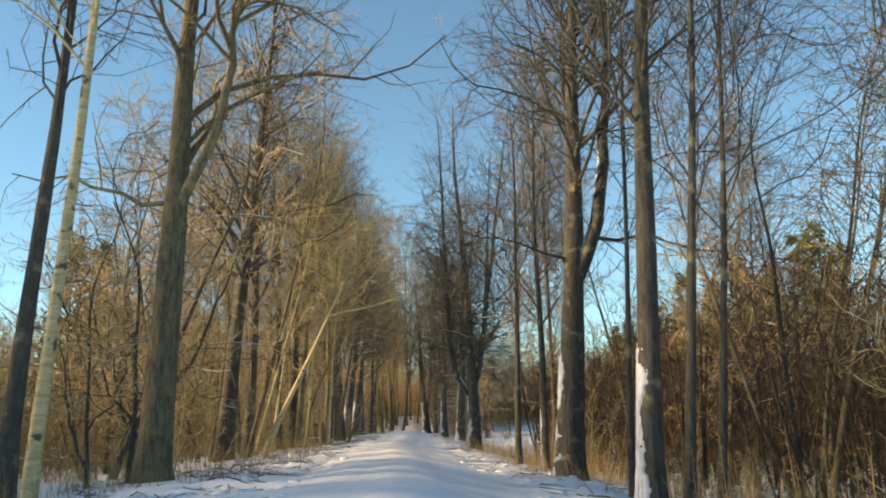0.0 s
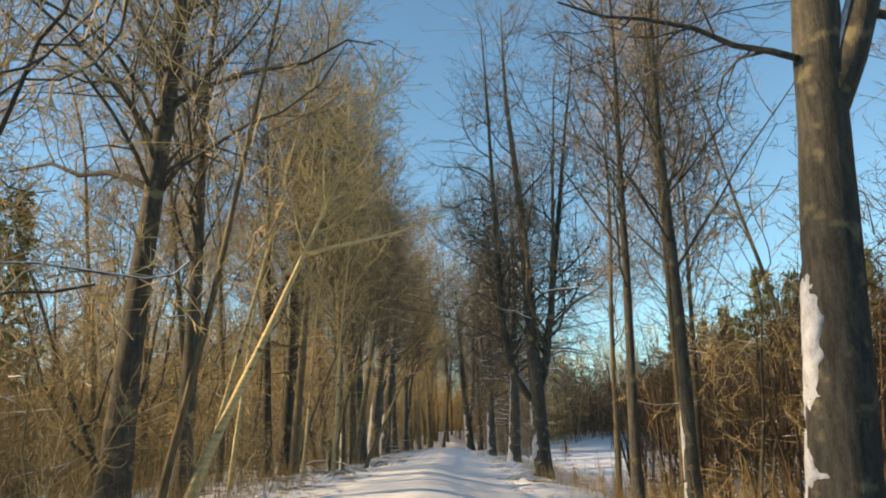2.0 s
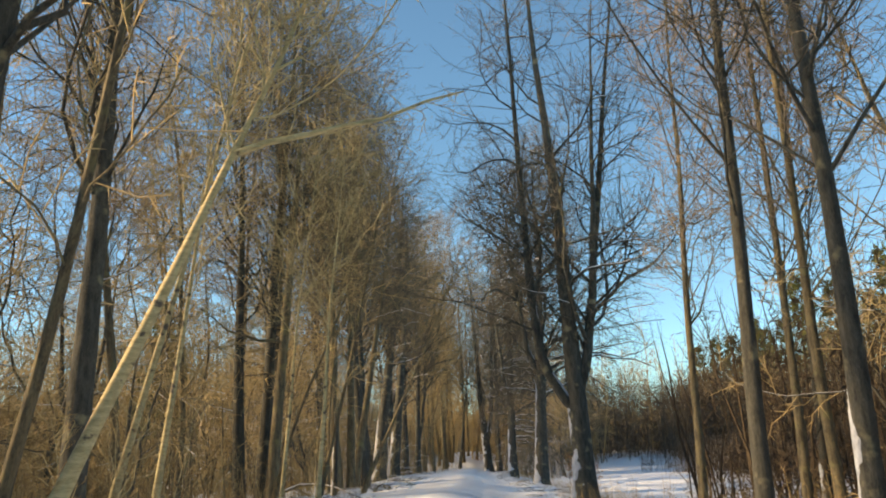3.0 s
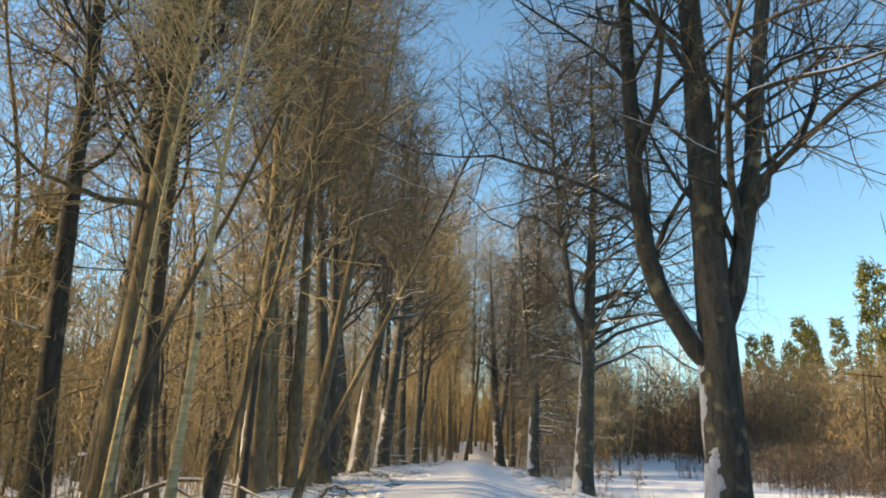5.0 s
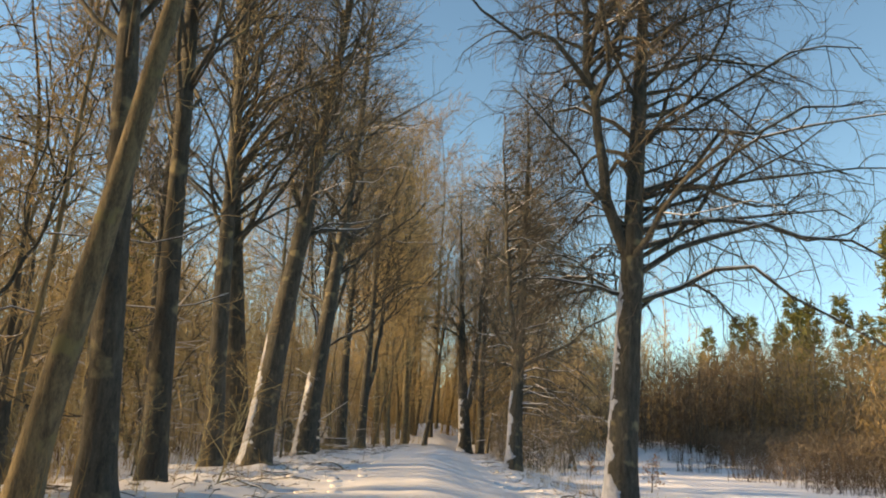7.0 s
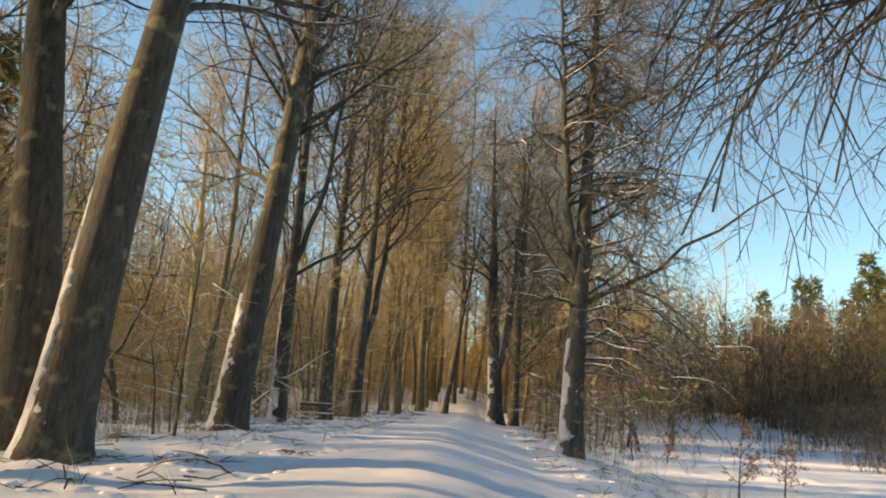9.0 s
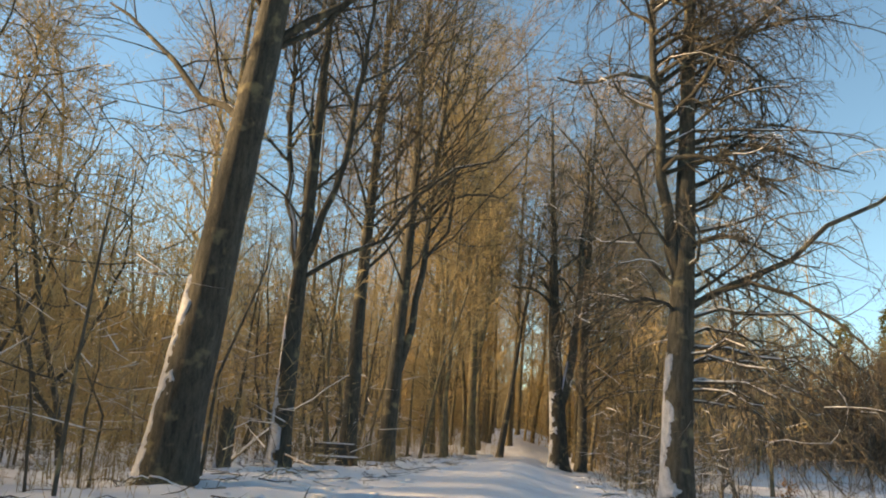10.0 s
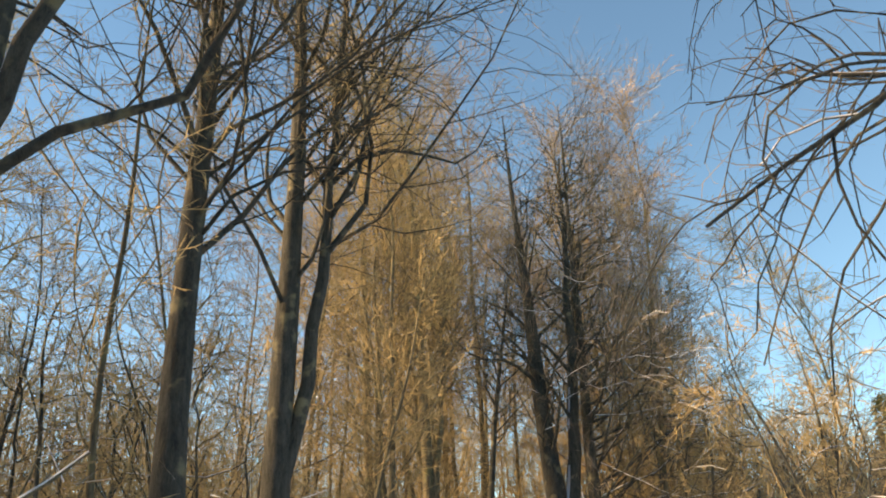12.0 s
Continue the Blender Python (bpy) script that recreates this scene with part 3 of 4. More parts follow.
# ---------------------------------------------------------------- woods: trees of a few kinds, repeated
KINDS = {
    "fuzzy": [tree(100 + k, 19, 0.25, (0.01, 0), limbs=40, crown=0.12, reach=0.21, dense=8, twigs=14, bow=2.0, bark=M_ALDER, twig=M_TWIG, angle=46, sides=8, fat=1.5, joints=3, name="fine_twigged_tree") for k in range(3)],
    "pink": [tree(105 + k, 20, 0.26, (0.01, 0), limbs=40, crown=0.25, reach=0.2, dense=9, twigs=14, bow=0.7, bark=M_ALDER, twig=M_TWIG_PINK, angle=42, sides=8, fat=1.3, joints=3, name="birch") for k in range(2)],
    "grey": [tree(110 + k, 18, 0.28, (0.02, 0), bow=1.8, bark=M_BARK, limbs=34, crown=0.25, reach=0.26, dense=8, twigs=10, angle=55, sides=8, fat=1.4, joints=3, name="wood_tree") for k in range(3)],
    "pole": [tree(120 + k, 12, 0.14, (0.06 + 0.05 * k, 0), limbs=18, crown=0.22, reach=0.2, dense=6, twigs=7, twig=M_TWIG, sides=6, fat=1.3, bark=M_ALDER, joints=3, bow=1.1, name="young_tree") for k in range(4)],
    "crooked": [tree(125 + k, 9, 0.15, (0.16 - 0.1 * k, 0.02), stems=[(0.6, 0.25, 0.1, 6, 0.7), (1.6, -0.3, -0.1, 5, 0.6)], limbs=27, crown=0.15, reach=0.33, dense=7, twigs=7, twig=M_TWIG, sides=6, fat=1.2,
                     bark=M_BARK, joints=4, bow=2.0, angle=64, trop=0.08, limb_snow=0.3, curl=0.35, name="crooked_tree") for k in range(3)],
    "sapling": [tree(130 + k, 5.5, 0.06, (0.12 * (k - 1), 0.05), limbs=14, crown=0.08, reach=0.3, dense=5, twigs=5, twig=M_BRUSH, sides=5, bark=M_BIRCH, angle=40, joints=3, bow=1.8, name="sapling") for k in range(4)],
}
WORDS = {
    "fuzzy": ("slender bare tree with a haze of fine brown twigs", "tree", "fine-twigged trees"),
    "pink": ("slender bare birch with a reddish haze of twigs", "birch", "birches"),
    "crooked": ("crooked many-stemmed bare tree with snowy branches", "tree", "crooked trees"),
    "grey": ("bare tree with grey branches in the wood", "tree", "trees of the wood"),
    "pole": ("thin young tree with sunlit bark", "young tree", "young trees"),
    "sapling": ("bare golden-brown sapling standing in snow", "sapling", "saplings"),
}
rnd = random.Random(4)
used = {}


def plant(kind, x, y, size=1.0):
    pool = KINDS[kind]
    k = rnd.randrange(len(pool))
    tilt = {"pole": 8, "sapling": 12, "crooked": 7}.get(kind, 3.5)
    m = pose(x, y, float(ground_z(x, y)) - 0.12, rnd.gauss(0, tilt), rnd.gauss(0, tilt), rnd.uniform(0, 360) if kind in ("fuzzy", "grey", "pink", "crooked") else rnd.uniform(-70, 70)) @ Matrix.Diagonal((size, size, size, 1))
    if (kind, k) in used:
        copy_thing(pool[k], m)
    else:
        used[kind, k] = True
        tagged(pool[k], *WORDS[kind]).matrix_basis = m


def scatter(kind, count, u0, u1, y0, y1, lo=0.8, hi=1.15):
    """Between u0 and u1 metres right of the lane's middle."""
    for _ in range(count):
        y = rnd.uniform(y0, y1)
        plant(kind, float(path_x(y)) + rnd.uniform(u0, u1), y, rnd.uniform(lo, hi))


scatter("fuzzy", 3, -13, -8.5, 46, 64)
scatter("fuzzy", 3, -16, -11, 66, 102)
scatter("fuzzy", 8, -40, -20, 40, 120, 0.7, 0.9)
scatter("fuzzy", 8, -14, -3, 108, 150)
scatter("fuzzy", 8, 3, 14, 106, 150)
scatter("fuzzy", 4, 5, 10, 104, 118, 0.7, 0.9)
scatter("grey", 3, -22, -8, 30, 110, 0.6, 0.9)
scatter("grey", 17, 6.8, 18, 7, 34, 0.65, 1.0)
scatter("grey", 8, 6, 20, 104, 140, 0.7, 0.9)
scatter("grey", 2, -18, -9, 20, 48, 0.75, 1.0)
scatter("pole", 8, -6, -1.9, 108, 150)
scatter("pole", 8, 1.9, 6, 108, 150)
scatter("pole", 3, -8.5, -5, 18, 40)
scatter("pole", 4, -8.5, -4.6, 40, 62)
scatter("crooked", 4, -13, -8, 66, 86, 1.0, 1.3)
scatter("grey", 2, -18, -10, 66, 104, 0.8, 1.0)
scatter("crooked", 10, -12, -5.4, 12, 42, 0.7, 1.15)
scatter("crooked", 9, -12, -6.0, 44, 70, 0.8, 1.2)
scatter("crooked", 14, -15, -6.5, 66, 104, 0.8, 1.2)
scatter("crooked", 7, 5, 10, 98, 114)
scatter("crooked", 3, 6, 13, 10, 30, 0.6, 0.9)
scatter("pink", 2, -9, -6, 60, 100, 0.9, 1.1)
scatter("pink", 3, 3.5, 7, 104, 124, 0.95, 1.15)
scatter("pink", 3, -12, -6, 20, 58, 0.8, 1.0)
scatter("pink", 3, 5, 7, 30, 36, 0.7, 0.9)
for x, y, size in ((-10.6, 110, 1.3), (-9.2, 113, 1.42), (-7.9, 110.5, 1.36), (-6.6, 116, 1.45), (-8.8, 120, 1.5), (-5.6, 123, 1.4), (-10.5, 126, 1.5), (-7.2, 129, 1.5), (1.6, 113, 1.1), (3.2, 118, 1.15)):
    plant("pink" if size > 1.44 else "fuzzy", x, y, size)
scatter("fuzzy", 2, -12, -8, 30, 44, 0.8, 1.0)
scatter("pink", 4, -17, -9, 100, 122, 1.1, 1.3)
scatter("fuzzy", 3, -4.4, -3.6, 97, 104, 1.0, 1.15)
scatter("fuzzy", 3, -3.4, -2.4, 110, 120, 1.1, 1.3)
scatter("pink", 2, 2.6, 3.4, 108, 118, 1.1, 1.2)
scatter("fuzzy", 4, -6, -3, 106, 130, 1.05, 1.25)
scatter("fuzzy", 4, 2.8, 5.5, 106, 130, 1.05, 1.25)
scatter("fuzzy", 6, -4, 4, 152, 180, 1.1, 1.3)
scatter("pole", 7, -9, -4.6, 76, 112)
scatter("pole", 9, 6, 13, 8, 36)
scatter("pole", 9, 3.2, 14, 100, 130, 0.6, 0.9)
scatter("pole", 8, -26, -8, 20, 120)
scatter("sapling", 30, -6.5, -3.6, 14, 58, 0.4, 0.95)
scatter("sapling", 20, -14, -5, 14, 70)
scatter("sapling", 12, 4.6, 15, 6, 40)
scatter("sapling", 7, 4, 10, 92, 106, 0.4, 0.8)
scatter("sapling", 12, -11, -5.5, 62, 108, 0.5, 0.9)


# ---------------------------------------------------------------- far woods and thickets
def woods_mesh(seed, wide, deep, tall, stems, twigs, sub, mat, fat=1.0, low=0.1, shrubs=0.5):
    """Stems with haze of twigs; a share of them only shrubs."""
    rng = np.random.default_rng(seed)
    base = np.stack([rng.uniform(-wide / 2, wide / 2, stems), rng.uniform(-deep / 2, deep / 2, stems), np.full(stems, -0.6)], 1)
    h = tall * np.where(rng.random(stems) < shrubs, rng.uniform(0.22, 0.45, stems), rng.uniform(0.6, 1.0, stems))
    top = base + np.stack([rng.normal(size=stems) * h * 0.09, rng.normal(size=stems) * h * 0.09, h + 0.6], 1)
    P = np.stack([base * (1 - t) + top * t for t in (0, 0.35, 0.7, 1.0)], 1)
    P[:, 1:] += rng.normal(size=(stems, 3, 3)) * tall * 0.012
    R = (h * 0.006 + 0.006)[:, None] * np.array([1, 0.8, 0.5, 0.12])
    A, B = sprout(rng, P, R, twigs, low, 0.98, 52, (0.16, 0.07), (0.016 * fat, 0.010 * fat), 0.12, 0.2, 3, 0.3)
    size = (0.35 * tall + 0.65 * h)[np.repeat(np.arange(stems), twigs)]
    A = A[:, :1] + (A - A[:, :1]) * size[:, None, None]
    B = np.maximum(B, 0.007 * fat)
    C, D = sprout(rng, A, B, sub, 0.05, 1.0, 55, (tall * 0.085, tall * 0.05), (0.018 * fat, 0.014 * fat), 0.06, 0.2, 2, 0.5)
    D = np.maximum(D, 0.009 * fat)
    v, f = join([tubes(P, R, 4), cones(A, B), slivers(rng, C, D * 1.3)])
    return mesh_of("far_woods", v, f, mat)


WOODS = [woods_mesh(200 + k, 15, 8, 14, 46, 22, 5, (M_TWIG, M_BRUSH, M_BRUSH)[k], 2.1) for k in range(3)]
THICKET = [woods_mesh(210 + k, 6, 4, 3.2, 44, 8, 4, M_BRUSH, 0.75, 0.05) for k in range(3)]


DARK_THICKET = [woods_mesh(220 + k, 6, 3, 3.2, 60, 8, 5, M_BRUSH_RED_SHADED, 0.8, 0.02, 0.6) for k in range(2)]


def clump(meshes, x, y, size, label, name):
    ob = new(name, meshes[rnd.randrange(len(meshes))])
    s = size * rnd.uniform(0.85, 1.15)
    ob.matrix_basis = pose(x, y, float(ground_z(x, y)), 0, 0, rnd.choice((0, 180)) + rnd.uniform(-25, 25)) @ Matrix.Diagonal((s, s, s * rnd.uniform(0.85, 1.15), 1))
    tagged(ob, label, "woods" if name == "far_woods" else "thicket", kind="stuff")


FAR = "distant bare brown woods in winter sun"
for k in range(20):
    clump(WOODS, -70 + k * 7.5, 150 + rnd.uniform(0, 40) + abs(k - 9) * 1.0, 1.25, FAR, "far_woods")
for k in range(8):
    clump(WOODS, (4.5 if k % 2 else -16.5) + rnd.uniform(-2, 2) - k * 0.5, 118 + k * 4, 0.9, FAR, "far_woods")


def wood_belt(seed, left, right, y0, y1, tall, stems, twigs, mats, length, width, label, wall=True, dust=0.0):
    """A belt of bare woods along the lane, between left(y) and right(y): stems, a haze of twigs that grows thicker towards the
    ground, and behind them the dark depth of the wood. tall(x, y): its height; dust: share of the level twigs with snow on them."""
    rng = np.random.default_rng(seed)

    def spots(n):
        y = rng.uniform(y0, y1, n) + rng.normal(size=n) * 1.5
        wide = right(y) - left(y)
        x = left(y) + wide * (rng.random(n) + 0.13 * wave(y, y * 0.3, seed % 50 + 2, 6.0))
        return x, y, ground_z(x, y)

    x, y, z = spots(stems)
    h = tall(x, y) * rng.uniform(0.55, 1.15, stems)
    lean = rng.normal(size=(stems, 2)) * 0.09
    P = np.stack([np.stack([x + lean[:, 0] * h * t, y + lean[:, 1] * h * t, z - 0.4 + (h + 0.4) * t], 1) for t in (0, 0.4, 0.75, 1)], 1)
    P[:, 1:] += rng.normal(size=(stems, 3, 3)) * 0.12
    R = (0.012 + 0.006 * h)[:, None] * np.array([1, 0.75, 0.45, 0.1])
    v, f = tubes(P, R, 4)
    tagged(new("woodland_stems", mesh_of("woodland_stems", v, f, mats[0])), label, "woods", kind="stuff")
    for k, mat in enumerate(mats[1:]):
        n = twigs // (len(mats) - 1)
        x, y, z = spots(n)
        x, y = x + wave(x, y, seed % 50 + k, 3.0) * 0.8, y + wave(y, x, seed % 50 + 5, 3.0) * 0.8
        size = length[0] + (length[1] - length[0]) * rng.random(n) ** 2
        up = np.clip(rng.normal(0.55, 0.55, n), -0.6, 1.6)
        foot = np.stack([x, y, z + tall(x, y) * rng.random(n) ** 1.1 * (1.0 + 0.25 * wave(x, y, seed % 50 + 9, 1.7))], 1)
        flat = rng.random(n) * 6.283
        tip = foot + unit(np.stack([np.cos(flat), np.sin(flat), up * 1.5], 1)) * size[:, None]
        level = (np.abs(up) < 0.35) & (rng.random(n) < dust)
        if level.any():
            P = np.stack([foot, tip], 1)[level] + np.array([0, 0, 0.6 * width])
            v, f = slivers(rng, P, np.full((len(P), 2), width * 0.7))
            tagged(new("twig_snow", mesh_of("twig_snow", v, f, M_SNOW)), "snow lying along the twigs of the undergrowth", "snow", kind="stuff")
        v, f = slivers(rng, np.stack([foot, tip], 1), np.full((n, 2), width / 2) * rng.uniform(0.6, 1.4, (n, 1)))
        tagged(new("woodland_twigs", mesh_of("woodland_twigs", v, f, mat)), label, "woods", kind="stuff")
    if wall:
        n = int((y1 - y0) / 0.5)
        y = np.linspace(y0, y1, n)
        ends = smooth(y0, y0 + 9, y) * (1 - smooth(y1 - 9, y1, y))
        V = []
        for share, back in ((-0.1, 0.0), (0.15, 0.4), (0.3, 1.0), (0.43, 2.0), (0.5, 3.4), (0.46, 6.0), (0.5, 9.0), (0.3, 12.0), (-0.1, 15.0)):
            x = (left(y) - back if wall == "left" else right(y) + back) + rng.normal(size=n) * 0.6 + 1.6 * wave(y, y * 0, seed % 50 + 4, 5.0)
            V.append(np.stack([x, y + rng.normal(size=n) * 0.2, ground_z(x, y) + tall(x, y) * (-0.1 + (share + 0.1) * ends) * (1 + 0.22 * rng.normal(size=n))], 1))
        idx = np.arange(9 * n).reshape(9, n)
        F = np.stack([idx[:-1, :-1], idx[:-1, 1:], idx[1:, 1:], idx[1:, :-1]], -1).reshape(-1, 4)
        tagged(new("woodland_depth", mesh_of("woodland_depth", np.concatenate(V), F, M_FOREST, smooth=False)), "dim depth of a bare brown wood", "woods", kind="stuff")


WOOD = "bare golden-brown woods with a haze of twigs"
wood_belt(600, lambda y: path_x(y) - 40, lambda y: path_x(y) - 23, 2, 175, lambda x, y: 9.5 + 6.5 * smooth(45, 125, y) + 2.4 * wave(x, y, 41, 9.0), 900, 110000,
          (M_ALDER, M_BRUSH, M_TWIG), (0.5, 2.6), 0.055, WOOD, "left")
wood_belt(601, lambda y: path_x(y) - 22, lambda y: path_x(y) - 8, 8, 44, lambda x, y: 3.4 + 1.8 * wave(x, y, 43, 6.0), 420, 36000,
          (M_ALDER, M_BRUSH, M_TWIG), (0.3, 1.5), 0.026, WOOD, False, 0.04)
wood_belt(605, lambda y: path_x(y) - 25, lambda y: path_x(y) - 14, 60, 125, lambda x, y: 6.0 + 2.5 * wave(x, y, 44, 6.0), 260, 30000,
          (M_ALDER, M_TWIG, M_BRUSH), (0.4, 1.8), 0.036, WOOD, False, 0.12)
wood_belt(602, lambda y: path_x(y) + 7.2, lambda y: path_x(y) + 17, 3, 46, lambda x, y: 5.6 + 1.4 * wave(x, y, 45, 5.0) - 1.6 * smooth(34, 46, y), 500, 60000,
          (M_BRUSH_RED_SHADED, M_BRUSH_RED_SHADED), (0.25, 1.2), 0.024, "dense reddish-brown thicket of bare stems", "right")
wood_belt(603, lambda y: 25 + 0 * y, lambda y: 38 + 0 * y, 40, 190, lambda x, y: 10.5 + 2.2 * wave(x, y, 47, 7.0), 350, 90000,
          (M_BARK, M_BRUSH, M_TWIG_GREY), (0.4, 2.0), 0.05, WOOD, "right")
wood_belt(606, lambda y: 3 + 0 * y, lambda y: 29 + 0 * y, 126, 152, lambda x, y: 10 + 2.5 * wave(x, y, 48, 6.0), 200, 30000,
          (M_BARK, M_TWIG_GREY, M_BRUSH_RED_SHADED), (0.5, 2.2), 0.06, WOOD, False)
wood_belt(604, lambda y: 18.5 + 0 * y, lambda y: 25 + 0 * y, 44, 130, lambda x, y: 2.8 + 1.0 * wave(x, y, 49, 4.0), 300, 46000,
          (M_BRUSH_RED_SHADED, M_BRUSH_RED_SHADED, M_TWIG_GREY), (0.2, 0.8), 0.03, "low dark reddish hedge along the snowy field", False)
UNDER = "tangled undergrowth dusted with snow beside the lane"
wood_belt(607, lambda y: path_x(y) - 15, lambda y: path_x(y) - 5.2, 60, 106, lambda x, y: 3.6 + 1.4 * wave(x, y, 51, 4.0), 60, 8000, (M_BARK, M_TWIG_GREY, M_TWIG), (0.3, 1.5), 0.018, UNDER, False, 0.5)
wood_belt(608, lambda y: path_x(y) + 3.2, lambda y: path_x(y) + 8.5, 88, 114, lambda x, y: 3.0 + 1.2 * wave(x, y, 52, 3.0), 40, 6000, (M_BARK, M_TWIG_GREY, M_BARK), (0.3, 1.3), 0.02, UNDER, False, 0.4)
BR = "dense brown undergrowth of bare stems in snow"
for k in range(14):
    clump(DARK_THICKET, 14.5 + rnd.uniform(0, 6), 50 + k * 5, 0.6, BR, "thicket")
for k in range(16):
    y = 11 + k * 3.2
    clump(THICKET, float(path_x(y)) - 5.2 - rnd.uniform(0, 4), y, 0.36, BR, "thicket")
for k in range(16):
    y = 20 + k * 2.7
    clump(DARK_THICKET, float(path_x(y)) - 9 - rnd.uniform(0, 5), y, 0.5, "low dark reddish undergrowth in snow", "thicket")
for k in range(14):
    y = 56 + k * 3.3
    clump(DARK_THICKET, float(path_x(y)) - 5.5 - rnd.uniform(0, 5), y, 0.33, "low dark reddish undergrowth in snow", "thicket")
for k in range(16):
    y = 62 + k * 3
    clump(THICKET, float(path_x(y)) - 5.0 - rnd.uniform(0, 4), y, 0.36, BR, "thicket")
for k in range(22):
    y = 6 + k * 1.5
    clump(THICKET, float(path_x(y)) + 4.4 + rnd.uniform(0, 3.5), y, 0.4, BR, "thicket")
for k in range(14):
    y = 100 + k * 3
    clump(THICKET, float(path_x(y)) + (3.4 + rnd.uniform(0, 4)) * (1 if k % 2 else -1), y, 0.6, BR, "thicket")


# ---------------------------------------------------------------- the edge of the great forest, all round
def forest_edge(seed):
    rng = np.random.default_rng(seed)
    n = 1800
    a = np.linspace(0, 2 * math.pi, n, endpoint=False)
    cx, cy = 4 + 88 * np.cos(a), 62 + 150 * np.sin(a)
    ox, oy = np.cos(a), np.sin(a)
    tall = 7 + 2.5 * wave(a * 30, a * 0, 31, 1.0) + 1.5 * wave(a * 110, a * 0, 32, 1.0) + 1.6 * rng.random(n) ** 2
    V = []
    for back, up in ((0, -0.4), (0.6, 0.25), (1.2, 0.55), (2.2, 0.8), (4.0, 1.0), (12, 0.95)):
        j = rng.normal(size=(n, 3)) * (0.5 if up > 0 else 0.0)
        x, y = cx + ox * back * 2 + j[:, 0], cy + oy * back * 2 + j[:, 1]
        V.append(np.stack([x, y, ground_z(x, y) + tall * up + j[:, 2]], 1))
    idx = np.arange(6 * n).reshape(6, n)
    nx = np.roll(idx, -1, axis=1)
    F = np.stack([idx[:-1], nx[:-1], nx[1:], idx[1:]], -1).reshape(-1, 4)
    m = 26000
    at = a[rng.integers(n, size=m)] + rng.normal(size=m) * 0.004
    back = rng.uniform(0, 9, m)
    x, y = 4 + 88 * np.cos(at) + np.cos(at) * back, 62 + 150 * np.sin(at) + np.sin(at) * back
    z = ground_z(x, y) + np.interp(at % 6.283, a, tall) * rng.uniform(0.3, 0.95, m)
    foot = np.stack([x, y, z], 1)
    tip = foot + np.stack([rng.normal(size=m) * 0.5, rng.normal(size=m) * 0.5, rng.uniform(0.6, 4.2, m)], 1)
    tv, tf = slivers(rng, np.stack([foot, tip], 1), np.full((m, 2), 0.10))
    tw = new("forest_twigs", mesh_of("forest_twigs", tv, tf, M_TWIG))
    tagged(tw, "feathery tops of a distant bare forest", "forest", kind="stuff")
    ob = new("forest_edge", mesh_of("forest_edge", np.concatenate(V), F, M_FOREST, smooth=False))
    tagged(ob, "edge of a distant bare brown forest", "forest", kind="stuff")


forest_edge(500)


# ---------------------------------------------------------------- pines beyond the field
def pine(seed, height):
    rng = np.random.default_rng(seed)
    top = new("pine")
    P0 = trunk_line(rng, height, (0.01, 0), bow=0.1)
    R0 = trunk_radius(len(P0), height * 0.022, height, 0.05)
    v, f = tubes(P0[None], R0[None], 8)
    part_of("trunk", v, f, M_BARK, top)
    A, B = sprout(rng, P0[None], R0[None], 80, 0.30, 0.99, 76, (height * 0.17, height * 0.02), (0.05, 0.012), 0.03, 0.06, 4, 0.3)
    C, D = sprout(rng, A, B, 9, 0.2, 1.0, 45, (height * 0.055, height * 0.03), (0.02, 0.012), 0.05, 0.2, 2, 0.5)
    v, f = join([tubes(A, B, 3), cones(C, np.maximum(D, 0.01))])
    part_of("crown_wood", v, f, M_BARK, top)
    E, G = sprout(rng, np.concatenate([C]), np.concatenate([D]), 5, 0.0, 1.0, 40, (0.5, 0.4), (0.07, 0.06), 0.05, 0.2, 2, 0.5)
    G = np.full_like(G, 0.09)
    v, f = slivers(rng, E, G)
    part_of("needles", v, f, M_NEEDLE, top, "dark green needles")
    return tagged(top, "dark green pine, beyond the snowy field or added out of view", "pine", "pines beyond the field")


PINES = [pine(300 + k, 19 + k) for k in range(2)]
for k in range(26):
    x, y, size = 36 + (k % 4) * 4 + rnd.uniform(-2, 2), 76 + k * 5 + rnd.uniform(-2, 2), rnd.uniform(0.75, 1.1)
    m = pose(x, y, float(ground_z(x, y)) - 0.1, 0, 0, rnd.uniform(0, 360)) @ Matrix.Diagonal((size, size, size, 1))
    if k < 2:
        PINES[k].matrix_basis = m
    else:
        copy_thing(PINES[k % 2], m)

# unseen pines added on the sunny side, behind the lane's start, to cast shade
for k in range(16):
    x, y, size = -17 - (k % 4) * 3.2 + rnd.uniform(-1, 1), -24 + k * 2.35 + rnd.uniform(-1, 1), rnd.uniform(0.8, 0.95)
    if -0.5 < y < 4:
        continue
    ob = copy_thing(PINES[k % 2], pose(x, y, float(ground_z(x, y)) - 0.1, 0, 0, rnd.uniform(0, 360)) @ Matrix.Diagonal((size, size, size, 1)))
# small pines set where sun rays pass, to shade the right row's lower trunks
for x, y, size in ((-13.5, 32, 0.5), (-14.8, 37, 0.55), (-14, 51.5, 0.45), (-15, 73, 0.5)):
    ob = copy_thing(PINES[0], pose(x, y, float(ground_z(x, y)) - 0.1, 0, 0, x * 40) @ Matrix.Diagonal((size, size, size, 1)))
    tagged(ob, "small dark green pine placed among the bare trees for shade", "pine", "pines among the trees")


